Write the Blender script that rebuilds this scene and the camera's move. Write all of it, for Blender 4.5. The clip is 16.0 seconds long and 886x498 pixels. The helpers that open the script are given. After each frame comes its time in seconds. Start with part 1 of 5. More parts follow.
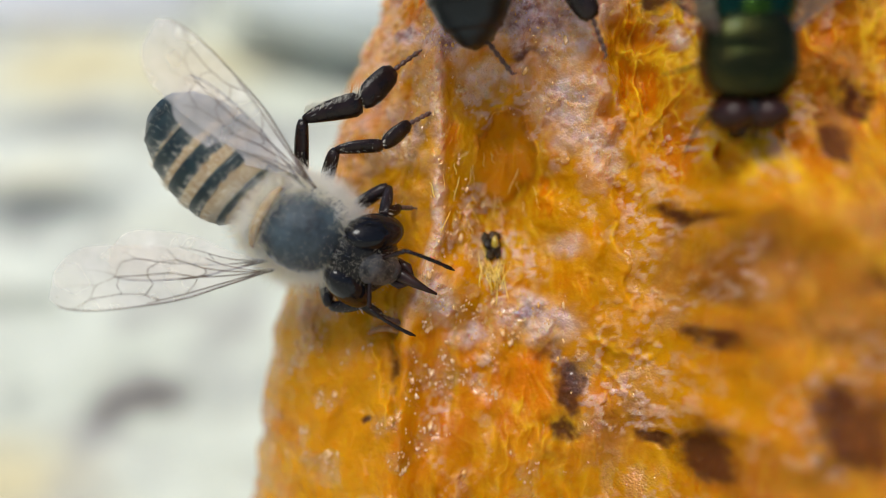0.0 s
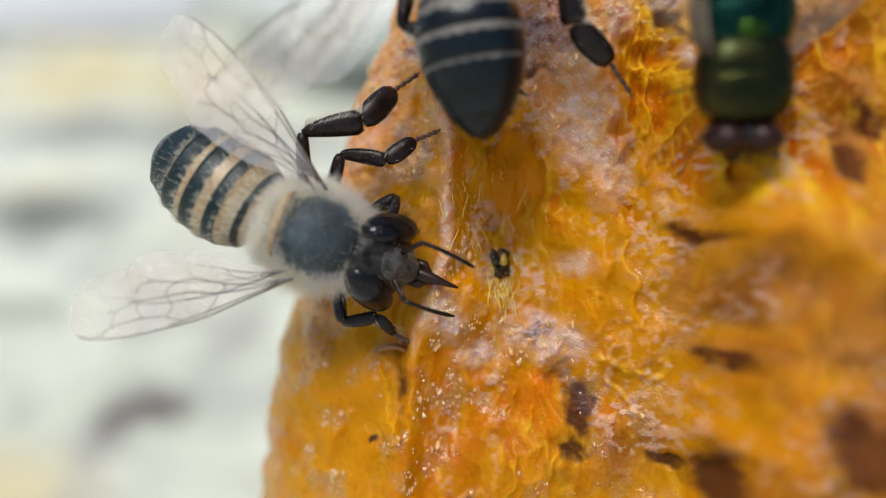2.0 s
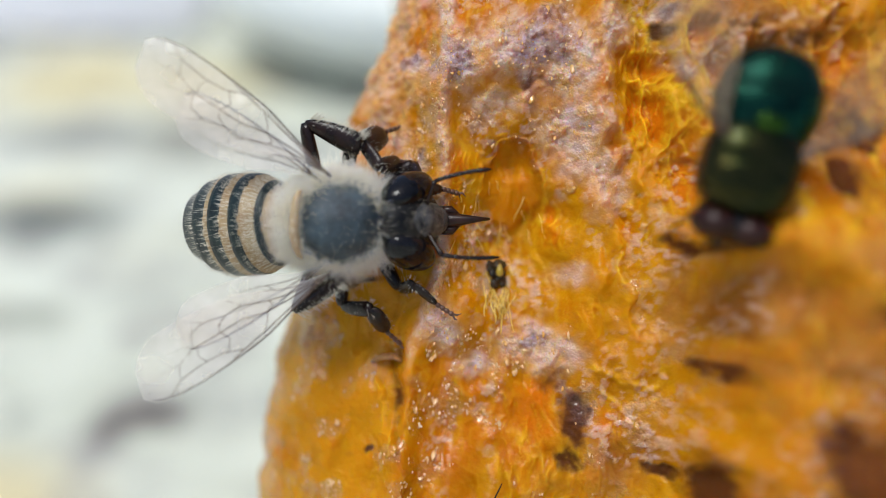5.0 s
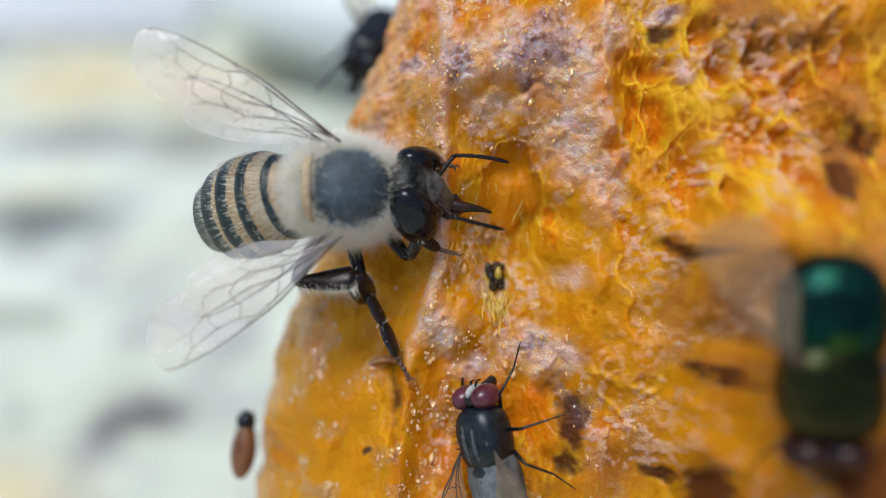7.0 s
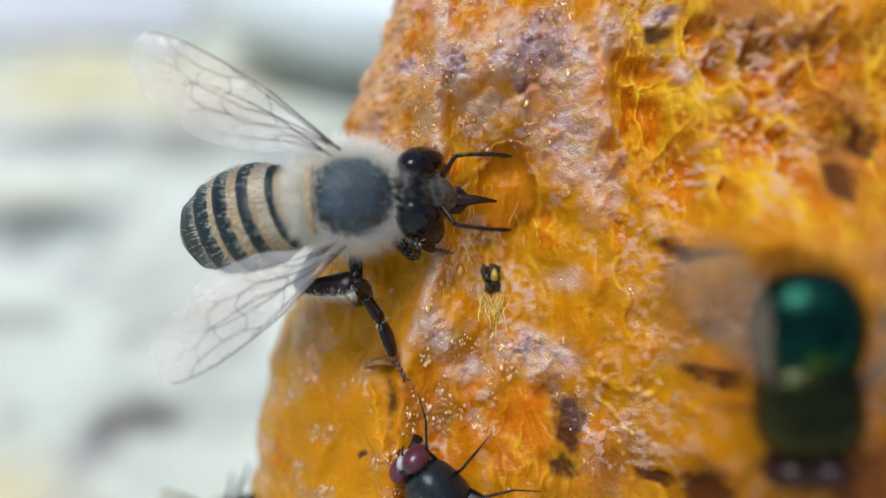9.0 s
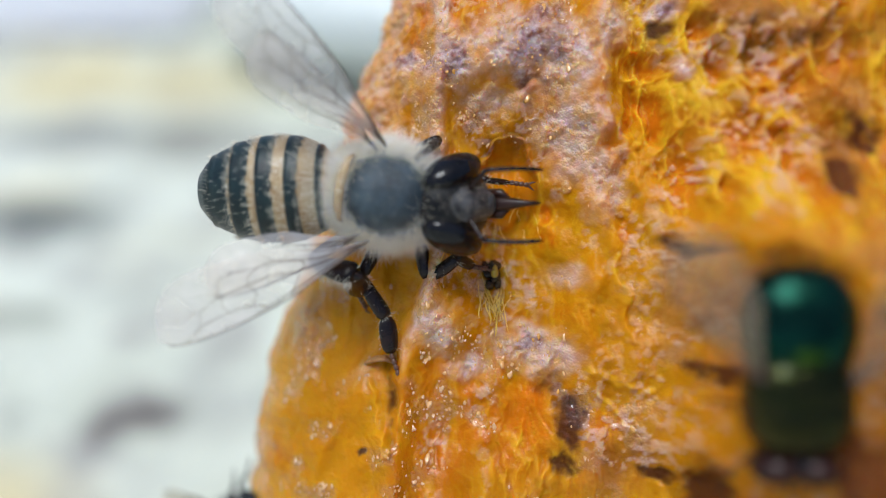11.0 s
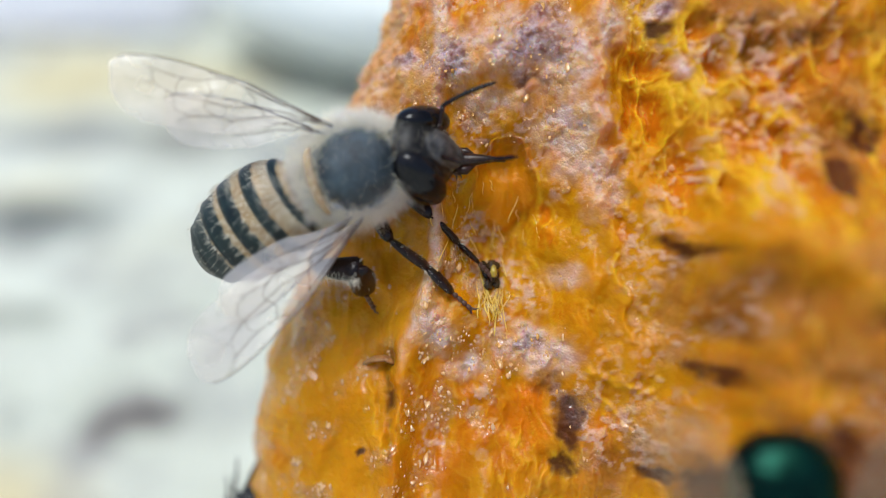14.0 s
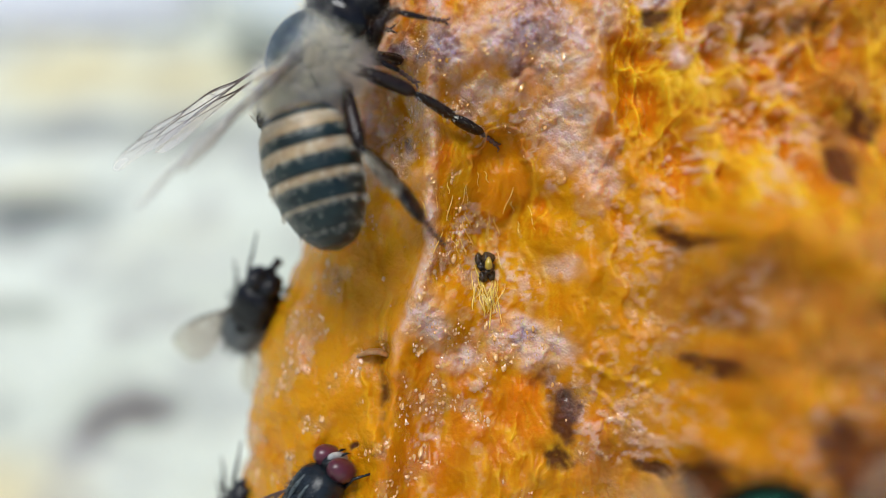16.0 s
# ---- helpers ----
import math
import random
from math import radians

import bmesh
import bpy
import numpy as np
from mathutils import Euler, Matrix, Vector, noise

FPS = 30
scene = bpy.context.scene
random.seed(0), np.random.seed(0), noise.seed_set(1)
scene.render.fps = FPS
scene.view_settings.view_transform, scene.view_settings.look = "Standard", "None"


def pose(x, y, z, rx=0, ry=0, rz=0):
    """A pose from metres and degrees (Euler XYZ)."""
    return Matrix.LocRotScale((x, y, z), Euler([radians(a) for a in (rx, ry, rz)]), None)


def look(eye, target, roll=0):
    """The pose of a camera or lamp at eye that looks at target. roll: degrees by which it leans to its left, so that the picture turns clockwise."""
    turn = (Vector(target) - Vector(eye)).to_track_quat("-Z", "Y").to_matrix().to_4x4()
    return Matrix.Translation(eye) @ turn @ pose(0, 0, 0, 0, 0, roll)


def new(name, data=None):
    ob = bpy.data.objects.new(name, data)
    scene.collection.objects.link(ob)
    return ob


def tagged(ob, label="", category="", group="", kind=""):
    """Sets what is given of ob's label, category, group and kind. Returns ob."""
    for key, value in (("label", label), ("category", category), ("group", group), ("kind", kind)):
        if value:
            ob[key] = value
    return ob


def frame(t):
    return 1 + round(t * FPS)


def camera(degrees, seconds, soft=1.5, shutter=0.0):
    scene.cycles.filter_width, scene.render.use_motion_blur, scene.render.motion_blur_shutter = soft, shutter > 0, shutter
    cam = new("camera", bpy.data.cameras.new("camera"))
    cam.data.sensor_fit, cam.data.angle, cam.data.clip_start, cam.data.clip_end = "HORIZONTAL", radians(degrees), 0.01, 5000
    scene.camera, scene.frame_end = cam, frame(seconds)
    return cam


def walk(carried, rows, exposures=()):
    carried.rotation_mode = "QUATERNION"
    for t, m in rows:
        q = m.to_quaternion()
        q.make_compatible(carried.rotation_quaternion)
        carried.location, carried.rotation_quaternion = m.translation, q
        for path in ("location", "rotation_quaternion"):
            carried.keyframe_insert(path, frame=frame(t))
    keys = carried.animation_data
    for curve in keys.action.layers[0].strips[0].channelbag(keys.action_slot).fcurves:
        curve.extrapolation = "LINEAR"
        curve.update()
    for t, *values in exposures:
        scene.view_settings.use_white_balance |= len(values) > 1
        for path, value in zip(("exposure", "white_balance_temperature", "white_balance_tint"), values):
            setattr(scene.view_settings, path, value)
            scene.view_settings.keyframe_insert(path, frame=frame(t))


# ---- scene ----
MM = 0.001
# Leaning frame of the fruit's face, in metres: x to the side, y up the face, z out of it.
FACE = pose(0, 0.0303, 0.0425, 60, 0, 0)
cam = camera(50, 16.0, soft=0.8, shutter=0.5)
cam.data.dof.use_dof = True
cam.data.dof.focus_distance = 0.0343
cam.data.dof.aperture_fstop = 18.0


def on_face(u, v, w, rx=0, ry=0, rz=0):
    """A pose given in the face's frame, in millimetres and degrees."""
    return FACE @ pose(u * MM, v * MM, w * MM, rx, ry, rz)


PATH = [
    (0, -0.021, -0.608, 35.436, -0.982, 0.033, -0.513), (0.5, -0.061, -0.624, 35.289, -1.013, 0.099, -0.526),
    (1, -0.057, -0.607, 35.351, -0.983, 0.092, -0.478), (1.5, -0.028, -0.365, 35.500, -0.588, 0.046, -0.464),
    (2, -0.174, -0.279, 35.103, -0.455, 0.283, -0.273), (2.5, -0.308, -0.181, 35.251, -0.294, 0.501, -0.188),
    (3, -0.353, -0.008, 35.204, -0.013, 0.575, 0.067), (3.5, -0.009, -0.052, 35.590, -0.083, 0.014, -0.257),
    (4, -0.120, -0.154, 35.246, -0.251, 0.195, -0.114), (6.5, -0.071, 0.028, 35.273, 0.046, 0.115, 0.010),
    (7, -0.080, -0.039, 35.231, -0.063, 0.130, 0.068), (7.5, -0.020, 0.004, 35.165, 0.006, 0.033, -0.072),
    (8, -0.015, 0.026, 35.174, 0.042, 0.024, 0.090), (8.5, -0.001, -0.001, 34.991, -0.002, 0.002, 0.066),
    (9, 0, 0, 35, 0, 0, 0), (11.5, -0.006, -0.071, 34.767, -0.117, 0.010, 0.054),
    (12, -0.007, -0.010, 34.779, -0.016, 0.012, 0.075), (12.5, 0.011, -0.073, 34.758, -0.121, -0.017, 0.053),
    (13, 0.028, -0.078, 34.910, -0.129, -0.046, 0.071), (13.5, 0.035, -0.026, 34.869, -0.043, -0.057, 0.040),
    (14, 0.021, -0.072, 34.717, -0.118, -0.035, 0.060), (14.5, 0.059, -0.075, 34.843, -0.123, -0.097, 0.034),
    (15, 0.080, -0.194, 34.540, -0.322, -0.132, 0.015), (15.5, 0.090, -0.325, 34.291, -0.543, -0.150, 0.083),
    (16, 0.121, -0.221, 34.339, -0.368, -0.203, 0.001)]
walk(cam, [(t, on_face(*p)) for t, *p in PATH], exposures=[(0, 0.2, 6400, 7), (3.5, 0.2, 6350, 7), (7, 0.2, 5900, 6), (12.5, 0.24, 5850, 6), (14.5, 0.25, 6000, 6), (16, 0.24, 6050, 6)])

# ---- light ----
world = bpy.data.worlds.new("sky")
scene.world = world
world.use_nodes = True
sky = world.node_tree.nodes.new("ShaderNodeTexSky")
sky.sky_type, sky.sun_disc = "NISHITA", False
sky.sun_elevation, sky.sun_rotation = radians(73), radians(221)
sky.dust_density, sky.air_density = 3.0, 0.8
world.node_tree.nodes["Background"].inputs["Strength"].default_value = 0.12
world.node_tree.links.new(sky.outputs[0], world.node_tree.nodes["Background"].inputs["Color"])
sun = new("sun", bpy.data.lights.new("sun", "SUN"))
sun.data.energy, sun.data.angle, sun.data.color = 2.15, radians(25), (1.0, 0.97, 0.92)
sun.matrix_world = look((-0.35, -0.40, 1.75), (0, 0, 0))


# ---- materials ----
def material(name, colour, rough=0.5, metal=0.0, second=None, size=1.0, bump=0.0, bump_size=0.1, coat=0.0, sss=0.0, sss_mm=0.5, alpha=1.0, spec=0.5):
    """Principled surface. colour and second are mixed by noise of that size in millimetres, with a finer grain on top."""
    m = bpy.data.materials.new(name)
    m.use_nodes = True
    nodes, links = m.node_tree.nodes, m.node_tree.links
    b = nodes["Principled BSDF"]
    b.inputs["Base Color"].default_value = (*colour, 1)
    b.inputs["Roughness"].default_value = rough
    b.inputs["Metallic"].default_value = metal
    b.inputs["Coat Weight"].default_value = coat
    b.inputs["Alpha"].default_value = alpha
    b.inputs["Specular IOR Level"].default_value = spec
    if sss:
        b.inputs["Subsurface Weight"].default_value = sss
        b.inputs["Subsurface Radius"].default_value = (1.0, 0.45, 0.12)
        b.inputs["Subsurface Scale"].default_value = sss_mm * MM
    where = nodes.new("ShaderNodeTexCoord")
    if second:
        n1, n2 = nodes.new("ShaderNodeTexNoise"), nodes.new("ShaderNodeTexNoise")
        n1.inputs["Scale"].default_value, n1.inputs["Detail"].default_value = 1000 / size, 6
        n2.inputs["Scale"].default_value, n2.inputs["Detail"].default_value = 6000 / size, 3
        add = nodes.new("ShaderNodeMath")
        add.operation = "MULTIPLY_ADD"
        add.inputs[1].default_value = 0.4
        ramp = nodes.new("ShaderNodeValToRGB")
        ramp.color_ramp.elements[0].position, ramp.color_ramp.elements[1].position = 0.5, 0.85
        ramp.color_ramp.elements[0].color, ramp.color_ramp.elements[1].color = (*colour, 1), (*second, 1)
        for n in (n1, n2):
            links.new(where.outputs["Object"], n.inputs["Vector"])
        links.new(n2.outputs["Fac"], add.inputs[0])
        links.new(n1.outputs["Fac"], add.inputs[2])
        links.new(add.outputs[0], ramp.inputs["Fac"])
        links.new(ramp.outputs["Color"], b.inputs["Base Color"])
    if bump:
        n3, bm = nodes.new("ShaderNodeTexNoise"), nodes.new("ShaderNodeBump")
        n3.inputs["Scale"].default_value, n3.inputs["Detail"].default_value = 1000 / bump_size, 4
        bm.inputs["Strength"].default_value, bm.inputs["Distance"].default_value = bump, bump_size * MM
        links.new(where.outputs["Object"], n3.inputs["Vector"])
        links.new(n3.outputs["Fac"], bm.inputs["Height"])
        links.new(bm.outputs["Normal"], b.inputs["Normal"])
    return m


def pulp_material():
    """Wet orange fruit flesh; the vertex layer 'tone' tells dried crust (red), brown rot with a painted shade line
    (green) and yellow membrane (blue).
    """
    m = material("fruit_pulp", (0.8, 0.3, 0.02), rough=0.12, sss=0.8, sss_mm=0.8, bump=0.35, bump_size=0.25, spec=0.36)
    nodes, links = m.node_tree.nodes, m.node_tree.links
    b = nodes["Principled BSDF"]
    where = nodes["Texture Coordinate"]
    tone, split = nodes.new("ShaderNodeAttribute"), nodes.new("ShaderNodeSeparateColor")
    tone.attribute_name = "tone"
    links.new(tone.outputs["Color"], split.inputs[0])

    def mixed(a, c, fac):
        mix = nodes.new("ShaderNodeMix")
        mix.data_type = "RGBA"
        for sock, value in ((mix.inputs["A"], a), (mix.inputs["B"], c)):
            if isinstance(value, tuple):
                sock.default_value = (*value, 1)
            else:
                links.new(value, sock)
        links.new(fac, mix.inputs["Factor"])
        return mix.outputs["Result"]

    def grain(mm, detail, low, high):
        n, r = nodes.new("ShaderNodeTexNoise"), nodes.new("ShaderNodeMapRange")
        n.inputs["Scale"].default_value, n.inputs["Detail"].default_value = 1000 / mm, detail
        r.inputs["From Min"].default_value, r.inputs["From Max"].default_value = low, high
        links.new(where.outputs["Object"], n.inputs["Vector"])
        links.new(n.outputs["Fac"], r.inputs["Value"])
        return r.outputs["Result"]

    flesh = mixed((0.46, 0.125, 0.0003), (0.50, 0.185, 0.0005), grain(2.6, 4, 0.38, 0.62))
    flesh = mixed(flesh, (0.49, 0.20, 0.0006), grain(8.0, 2, 0.45, 0.62))
    flesh = mixed(flesh, (0.66, 0.36, 0.010), split.outputs[2])
    cover, layers = nodes.new("ShaderNodeAttribute"), nodes.new("ShaderNodeSeparateColor")
    cover.attribute_name = "cover"
    links.new(cover.outputs["Color"], layers.inputs[0])
    dry = mixed((0.63, 0.35, 0.15), (0.65, 0.46, 0.39), grain(0.7, 5, 0.38, 0.58))
    dry = mixed(dry, (0.40, 0.16, 0.05), grain(1.6, 6, 0.58, 0.74))
    dry = mixed(dry, mixed((0.24, 0.12, 0.11), (0.48, 0.36, 0.37), grain(0.35, 5, 0.4, 0.62)), layers.outputs[0])
    # pale flecks put the wet crust's glints into its colour
    dry = mixed(dry, (0.74, 0.62, 0.56), grain(0.16, 3, 0.65, 0.78))
    leather = mixed((0.26, 0.085, 0.004), (0.46, 0.19, 0.028), grain(2.2, 5, 0.38, 0.62))
    # fine wet grains, stronger on the crust
    vor, height, bump2 = nodes.new("ShaderNodeTexVoronoi"), nodes.new("ShaderNodeMath"), nodes.new("ShaderNodeBump")
    vor.inputs["Scale"].default_value = 1000 / 0.10
    links.new(where.outputs["Object"], vor.inputs["Vector"])
    height.operation = "MULTIPLY_ADD"
    height.inputs[1].default_value, height.inputs[2].default_value = 0.6, 0.12
    links.new(split.outputs[0], height.inputs[0])
    links.new(height.outputs[0], bump2.inputs["Strength"])
    bump2.inputs["Distance"].default_value = 0.00007
    bump2.invert = True
    links.new(vor.outputs["Distance"], bump2.inputs["Height"])
    links.new(nodes["Bump"].outputs["Normal"], bump2.inputs["Normal"])
    links.new(bump2.outputs["Normal"], b.inputs["Normal"])
    cell, parts = nodes.new("ShaderNodeAttribute"), nodes.new("ShaderNodeSeparateColor")
    cell.attribute_name = "cell"
    links.new(cell.outputs["Color"], parts.inputs[0])
    flesh = mixed(flesh, (0.58, 0.165, 0.0008), parts.outputs[0])
    ripe = nodes.new("ShaderNodeMath")
    ripe.operation = "MULTIPLY"
    links.new(parts.outputs[2], ripe.inputs[0])
    links.new(grain(1.8, 4, 0.3, 0.62), ripe.inputs[1])
    flesh = mixed(flesh, (0.55, 0.25, 0.003), ripe.outputs[0])
    streak, stretch = nodes.new("ShaderNodeTexNoise"), nodes.new("ShaderNodeMapping")
    stretch.inputs["Scale"].default_value = (1.0, 0.4, 0.25)
    streak.inputs["Scale"].default_value, streak.inputs["Detail"].default_value = 1600, 4
    band = nodes.new("ShaderNodeMapRange")
    band.inputs["From Min"].default_value, band.inputs["From Max"].default_value, band.inputs["To Max"].default_value = 0.52, 0.72, 0.7
    links.new(where.outputs["Object"], stretch.inputs["Vector"])
    links.new(stretch.outputs["Vector"], streak.inputs["Vector"])
    links.new(streak.outputs["Fac"], band.inputs["Value"])
    flesh = mixed(flesh, (0.58, 0.285, 0.005), band.outputs["Result"])
    shine, fine = nodes.new("ShaderNodeMath"), nodes.new("ShaderNodeMath")
    shine.operation = fine.operation = "MULTIPLY_ADD"
    shine.inputs[1].default_value, shine.inputs[2].default_value = 0.45, 0.12
    b.inputs["Coat Roughness"].default_value = 0.06
    film = nodes.new("ShaderNodeMath")
    film.operation = "MULTIPLY"
    film.inputs[1].default_value = 0.7
    links.new(cell.outputs["Alpha"], film.inputs[0])
    links.new(film.outputs[0], b.inputs["Coat Weight"])
    fine.inputs[1].default_value = 0.45
    links.new(cell.outputs["Alpha"], shine.inputs[0])
    less = nodes.new("ShaderNodeMapRange")
    less.inputs["To Min"].default_value, less.inputs["To Max"].default_value = 1.0, 0.25
    links.new(split.outputs[1], less.inputs["Value"])
    sheen = nodes.new("ShaderNodeMath")
    sheen.operation = "MULTIPLY"
    links.new(shine.outputs[0], sheen.inputs[0])
    links.new(less.outputs["Result"], sheen.inputs[1])
    links.new(sheen.outputs[0], b.inputs["Specular IOR Level"])
    links.new(cell.outputs["Alpha"], fine.inputs[0])
    links.new(height.outputs[0], fine.inputs[2])
    links.new(fine.outputs[0], bump2.inputs["Strength"])
    gloss = nodes.new("ShaderNodeMapRange")
    gloss.inputs["To Min"].default_value, gloss.inputs["To Max"].default_value = 0.16, 0.42
    links.new(parts.outputs[1], gloss.inputs["Value"])
    matt = nodes.new("ShaderNodeMath")
    matt.operation = "MULTIPLY_ADD"
    matt.inputs[1].default_value = 0.35
    links.new(split.outputs[1], matt.inputs[0])
    links.new(gloss.outputs["Result"], matt.inputs[2])
    links.new(matt.outputs[0], b.inputs["Roughness"])
    flesh = mixed(flesh, (0.53, 0.215, 0.001), layers.outputs[2])
    skin = mixed(mixed(flesh, leather, layers.outputs[1]), dry, split.outputs[0])
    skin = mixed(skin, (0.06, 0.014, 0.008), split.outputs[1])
    # low alpha brings dark brown, including painted shade of near mass and cave lip
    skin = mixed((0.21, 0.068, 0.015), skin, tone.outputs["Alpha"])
    links.new(skin, b.inputs["Base Color"])
    return m


M_PULP = pulp_material()
M_FIBRE = material("fibre", (0.85, 0.42, 0.03), rough=0.3, sss=0.5, sss_mm=0.4, second=(0.9, 0.55, 0.1), size=0.6, coat=0.3)
M_JUICE = material("juice_bead", (0.58, 0.27, 0.04), rough=0.24, spec=0.6, coat=0.6, second=(0.66, 0.40, 0.18), size=0.8)
M_SCRAP = material("dark_scrap", (0.012, 0.008, 0.006), rough=0.25, second=(0.05, 0.03, 0.012), size=0.4, bump=0.5, bump_size=0.1)
M_YELLOW = material("yellow_scrap", (0.45, 0.33, 0.03), rough=0.3, second=(0.3, 0.18, 0.02), size=0.3)
M_FLAKE = material("brown_flake", (0.22, 0.09, 0.022), rough=0.3, second=(0.38, 0.19, 0.06), size=0.3, bump=0.7, bump_size=0.1, sss=0.2)
M_CUTICLE = material("bee_cuticle", (0.004, 0.004, 0.004), rough=0.25, spec=0.25, second=(0.02, 0.016, 0.014), size=0.5, bump=0.25, bump_size=0.05)
M_SCUTUM = material("bee_scutum", (0.004, 0.009, 0.014), rough=0.3, spec=0.5, second=(0.045, 0.07, 0.088), size=0.9, bump=0.8, bump_size=0.07)
M_BAND = material("bee_dark_band", (0.003, 0.009, 0.011), rough=0.28, spec=0.35, second=(0.010, 0.024, 0.025), size=0.5, bump=0.4, bump_size=0.05)
M_TAN = material("bee_tan_band", (0.29, 0.18, 0.08), rough=0.38, second=(0.40, 0.29, 0.15), size=0.5, bump=0.3, bump_size=0.06, sss=0.15, coat=0.15)
M_BLACK_BAND = material("bee_black_band", (0.001, 0.003, 0.005), rough=0.16, spec=0.3, second=(0.005, 0.009, 0.012), size=0.6, bump=0.25, bump_size=0.06)
M_GREY_BAND = material("bee_grey_band", (0.07, 0.06, 0.05), rough=0.4, second=(0.18, 0.16, 0.14), size=0.4, bump=0.3, bump_size=0.05)
M_HEAD = material("bee_head", (0.003, 0.003, 0.003), rough=0.22, spec=0.22, second=(0.016, 0.015, 0.014), size=0.5, bump=0.4, bump_size=0.06)
M_EYE = material("bee_eye", (0.003, 0.003, 0.004), rough=0.10, second=(0.008, 0.008, 0.010), size=0.6, spec=0.25)
M_LEG = material("bee_leg", (0.004, 0.003, 0.003), rough=0.18, spec=0.28, second=(0.018, 0.009, 0.007), size=0.5, bump=0.3, bump_size=0.05)
M_TARSUS = material("bee_tarsus", (0.055, 0.022, 0.016), rough=0.4, second=(0.10, 0.045, 0.03), size=0.3, bump=0.3, bump_size=0.05)
M_FUZZ = material("bee_fuzz", (0.80, 0.70, 0.49), rough=0.7, second=(0.88, 0.82, 0.65), size=1.2, sss=0.5, sss_mm=0.3)
M_FACE = material("bee_face", (0.006, 0.006, 0.007), rough=0.3, spec=0.25, second=(0.08, 0.078, 0.08), size=0.35, bump=0.6, bump_size=0.06)
M_PALE_HAIR = material("pale_hair", (0.66, 0.60, 0.46), rough=0.65, second=(0.74, 0.7, 0.58), size=1.0)
M_FACE_HAIR = material("face_hair", (0.22, 0.17, 0.11), rough=0.65, second=(0.42, 0.36, 0.27), size=0.8)
M_VEIN = material("wing_vein", (0.03, 0.017, 0.010), rough=0.35, second=(0.09, 0.05, 0.03), size=0.8)
M_TONGUE = material("bee_tongue", (0.010, 0.004, 0.003), rough=0.35, spec=0.3, second=(0.03, 0.010, 0.006), size=0.5)
M_GREEN = material("fly_green", (0.003, 0.014, 0.011), rough=0.21, metal=0.95, second=(0.012, 0.075, 0.045), size=2.4, bump=0.3, bump_size=0.08)
M_COPPER = material("fly_copper", (0.005, 0.014, 0.003), rough=0.21, metal=0.95, second=(0.040, 0.034, 0.008), size=2.2, bump=0.3, bump_size=0.08, coat=0.1)
M_LIME = material("fly_lime", (0.012, 0.04, 0.006), rough=0.22, metal=0.95, second=(0.08, 0.16, 0.02), size=1.6, bump=0.3, bump_size=0.08)
M_FLY_DARK = material("fly_dark", (0.003, 0.003, 0.004), rough=0.25, spec=0.28, second=(0.012, 0.012, 0.014), size=0.5, bump=0.3, bump_size=0.06)
M_FLY_BROWN = material("fly_brown_eye", (0.012, 0.004, 0.003), rough=0.3, second=(0.03, 0.009, 0.007), size=0.5, spec=0.25)
M_FLY_GREY = material("fly_grey", (0.03, 0.036, 0.04), rough=0.45, second=(0.14, 0.15, 0.15), size=0.8, bump=0.3, bump_size=0.06)
M_FLY_BLUE = material("fly_blue_black", (0.003, 0.005, 0.007), rough=0.25, spec=0.4, second=(0.012, 0.017, 0.021), size=0.7, bump=0.3, bump_size=0.06)
M_STRIPE = material("fly_stripe", (0.03, 0.038, 0.04), rough=0.45, second=(0.09, 0.11, 0.11), size=0.4)
M_SILVER = material("fly_face", (0.20, 0.20, 0.19), rough=0.45, second=(0.42, 0.42, 0.40), size=0.3)
M_FLY_EYE = material("fly_eye", (0.055, 0.010, 0.016), rough=0.28, second=(0.09, 0.018, 0.03), size=0.5)
M_BROWN = material("beetle_brown", (0.10, 0.035, 0.014), rough=0.3, second=(0.2, 0.08, 0.03), size=0.8, bump=0.3, bump_size=0.08)


def membrane_material(name, colour, haze):
    """Clear insect wing: mostly see-through, thinly tinted, with a gloss of its own."""
    m = bpy.data.materials.new(name)
    m.use_nodes = True
    nodes, links = m.node_tree.nodes, m.node_tree.links
    b = nodes["Principled BSDF"]
    b.inputs["Base Color"].default_value = (*colour, 1)
    b.inputs["Roughness"].default_value = 0.28
    b.inputs["Specular IOR Level"].default_value = 1.0
    b.inputs["Coat Weight"].default_value = 0.6
    clear, mix = nodes.new("ShaderNodeBsdfTransparent"), nodes.new("ShaderNodeMixShader")
    clear.inputs["Color"].default_value = (0.95, 0.91, 0.84, 1)
    where, n, r = nodes.new("ShaderNodeTexCoord"), nodes.new("ShaderNodeTexNoise"), nodes.new("ShaderNodeMapRange")
    n.inputs["Scale"].default_value = 700
    r.inputs["To Min"].default_value, r.inputs["To Max"].default_value = haze * 0.6, haze * 1.5
    wave, bump = nodes.new("ShaderNodeTexNoise"), nodes.new("ShaderNodeBump")
    wave.inputs["Scale"].default_value = 1100
    bump.inputs["Strength"].default_value, bump.inputs["Distance"].default_value = 0.5, 0.0004
    links.new(where.outputs["Object"], n.inputs["Vector"])
    links.new(where.outputs["Object"], wave.inputs["Vector"])
    links.new(wave.outputs["Fac"], bump.inputs["Height"])
    links.new(bump.outputs["Normal"], b.inputs["Normal"])
    links.new(n.outputs["Fac"], r.inputs["Value"])
    links.new(r.outputs["Result"], mix.inputs["Fac"])
    links.new(clear.outputs[0], mix.inputs[1])
    links.new(b.outputs[0], mix.inputs[2])
    links.new(mix.outputs[0], nodes["Material Output"].inputs["Surface"])
    return m


# the whitish base colour carries sky sheen painted onto the bee wings
M_WING = membrane_material("wing_membrane", (0.86, 0.82, 0.81), 0.27)
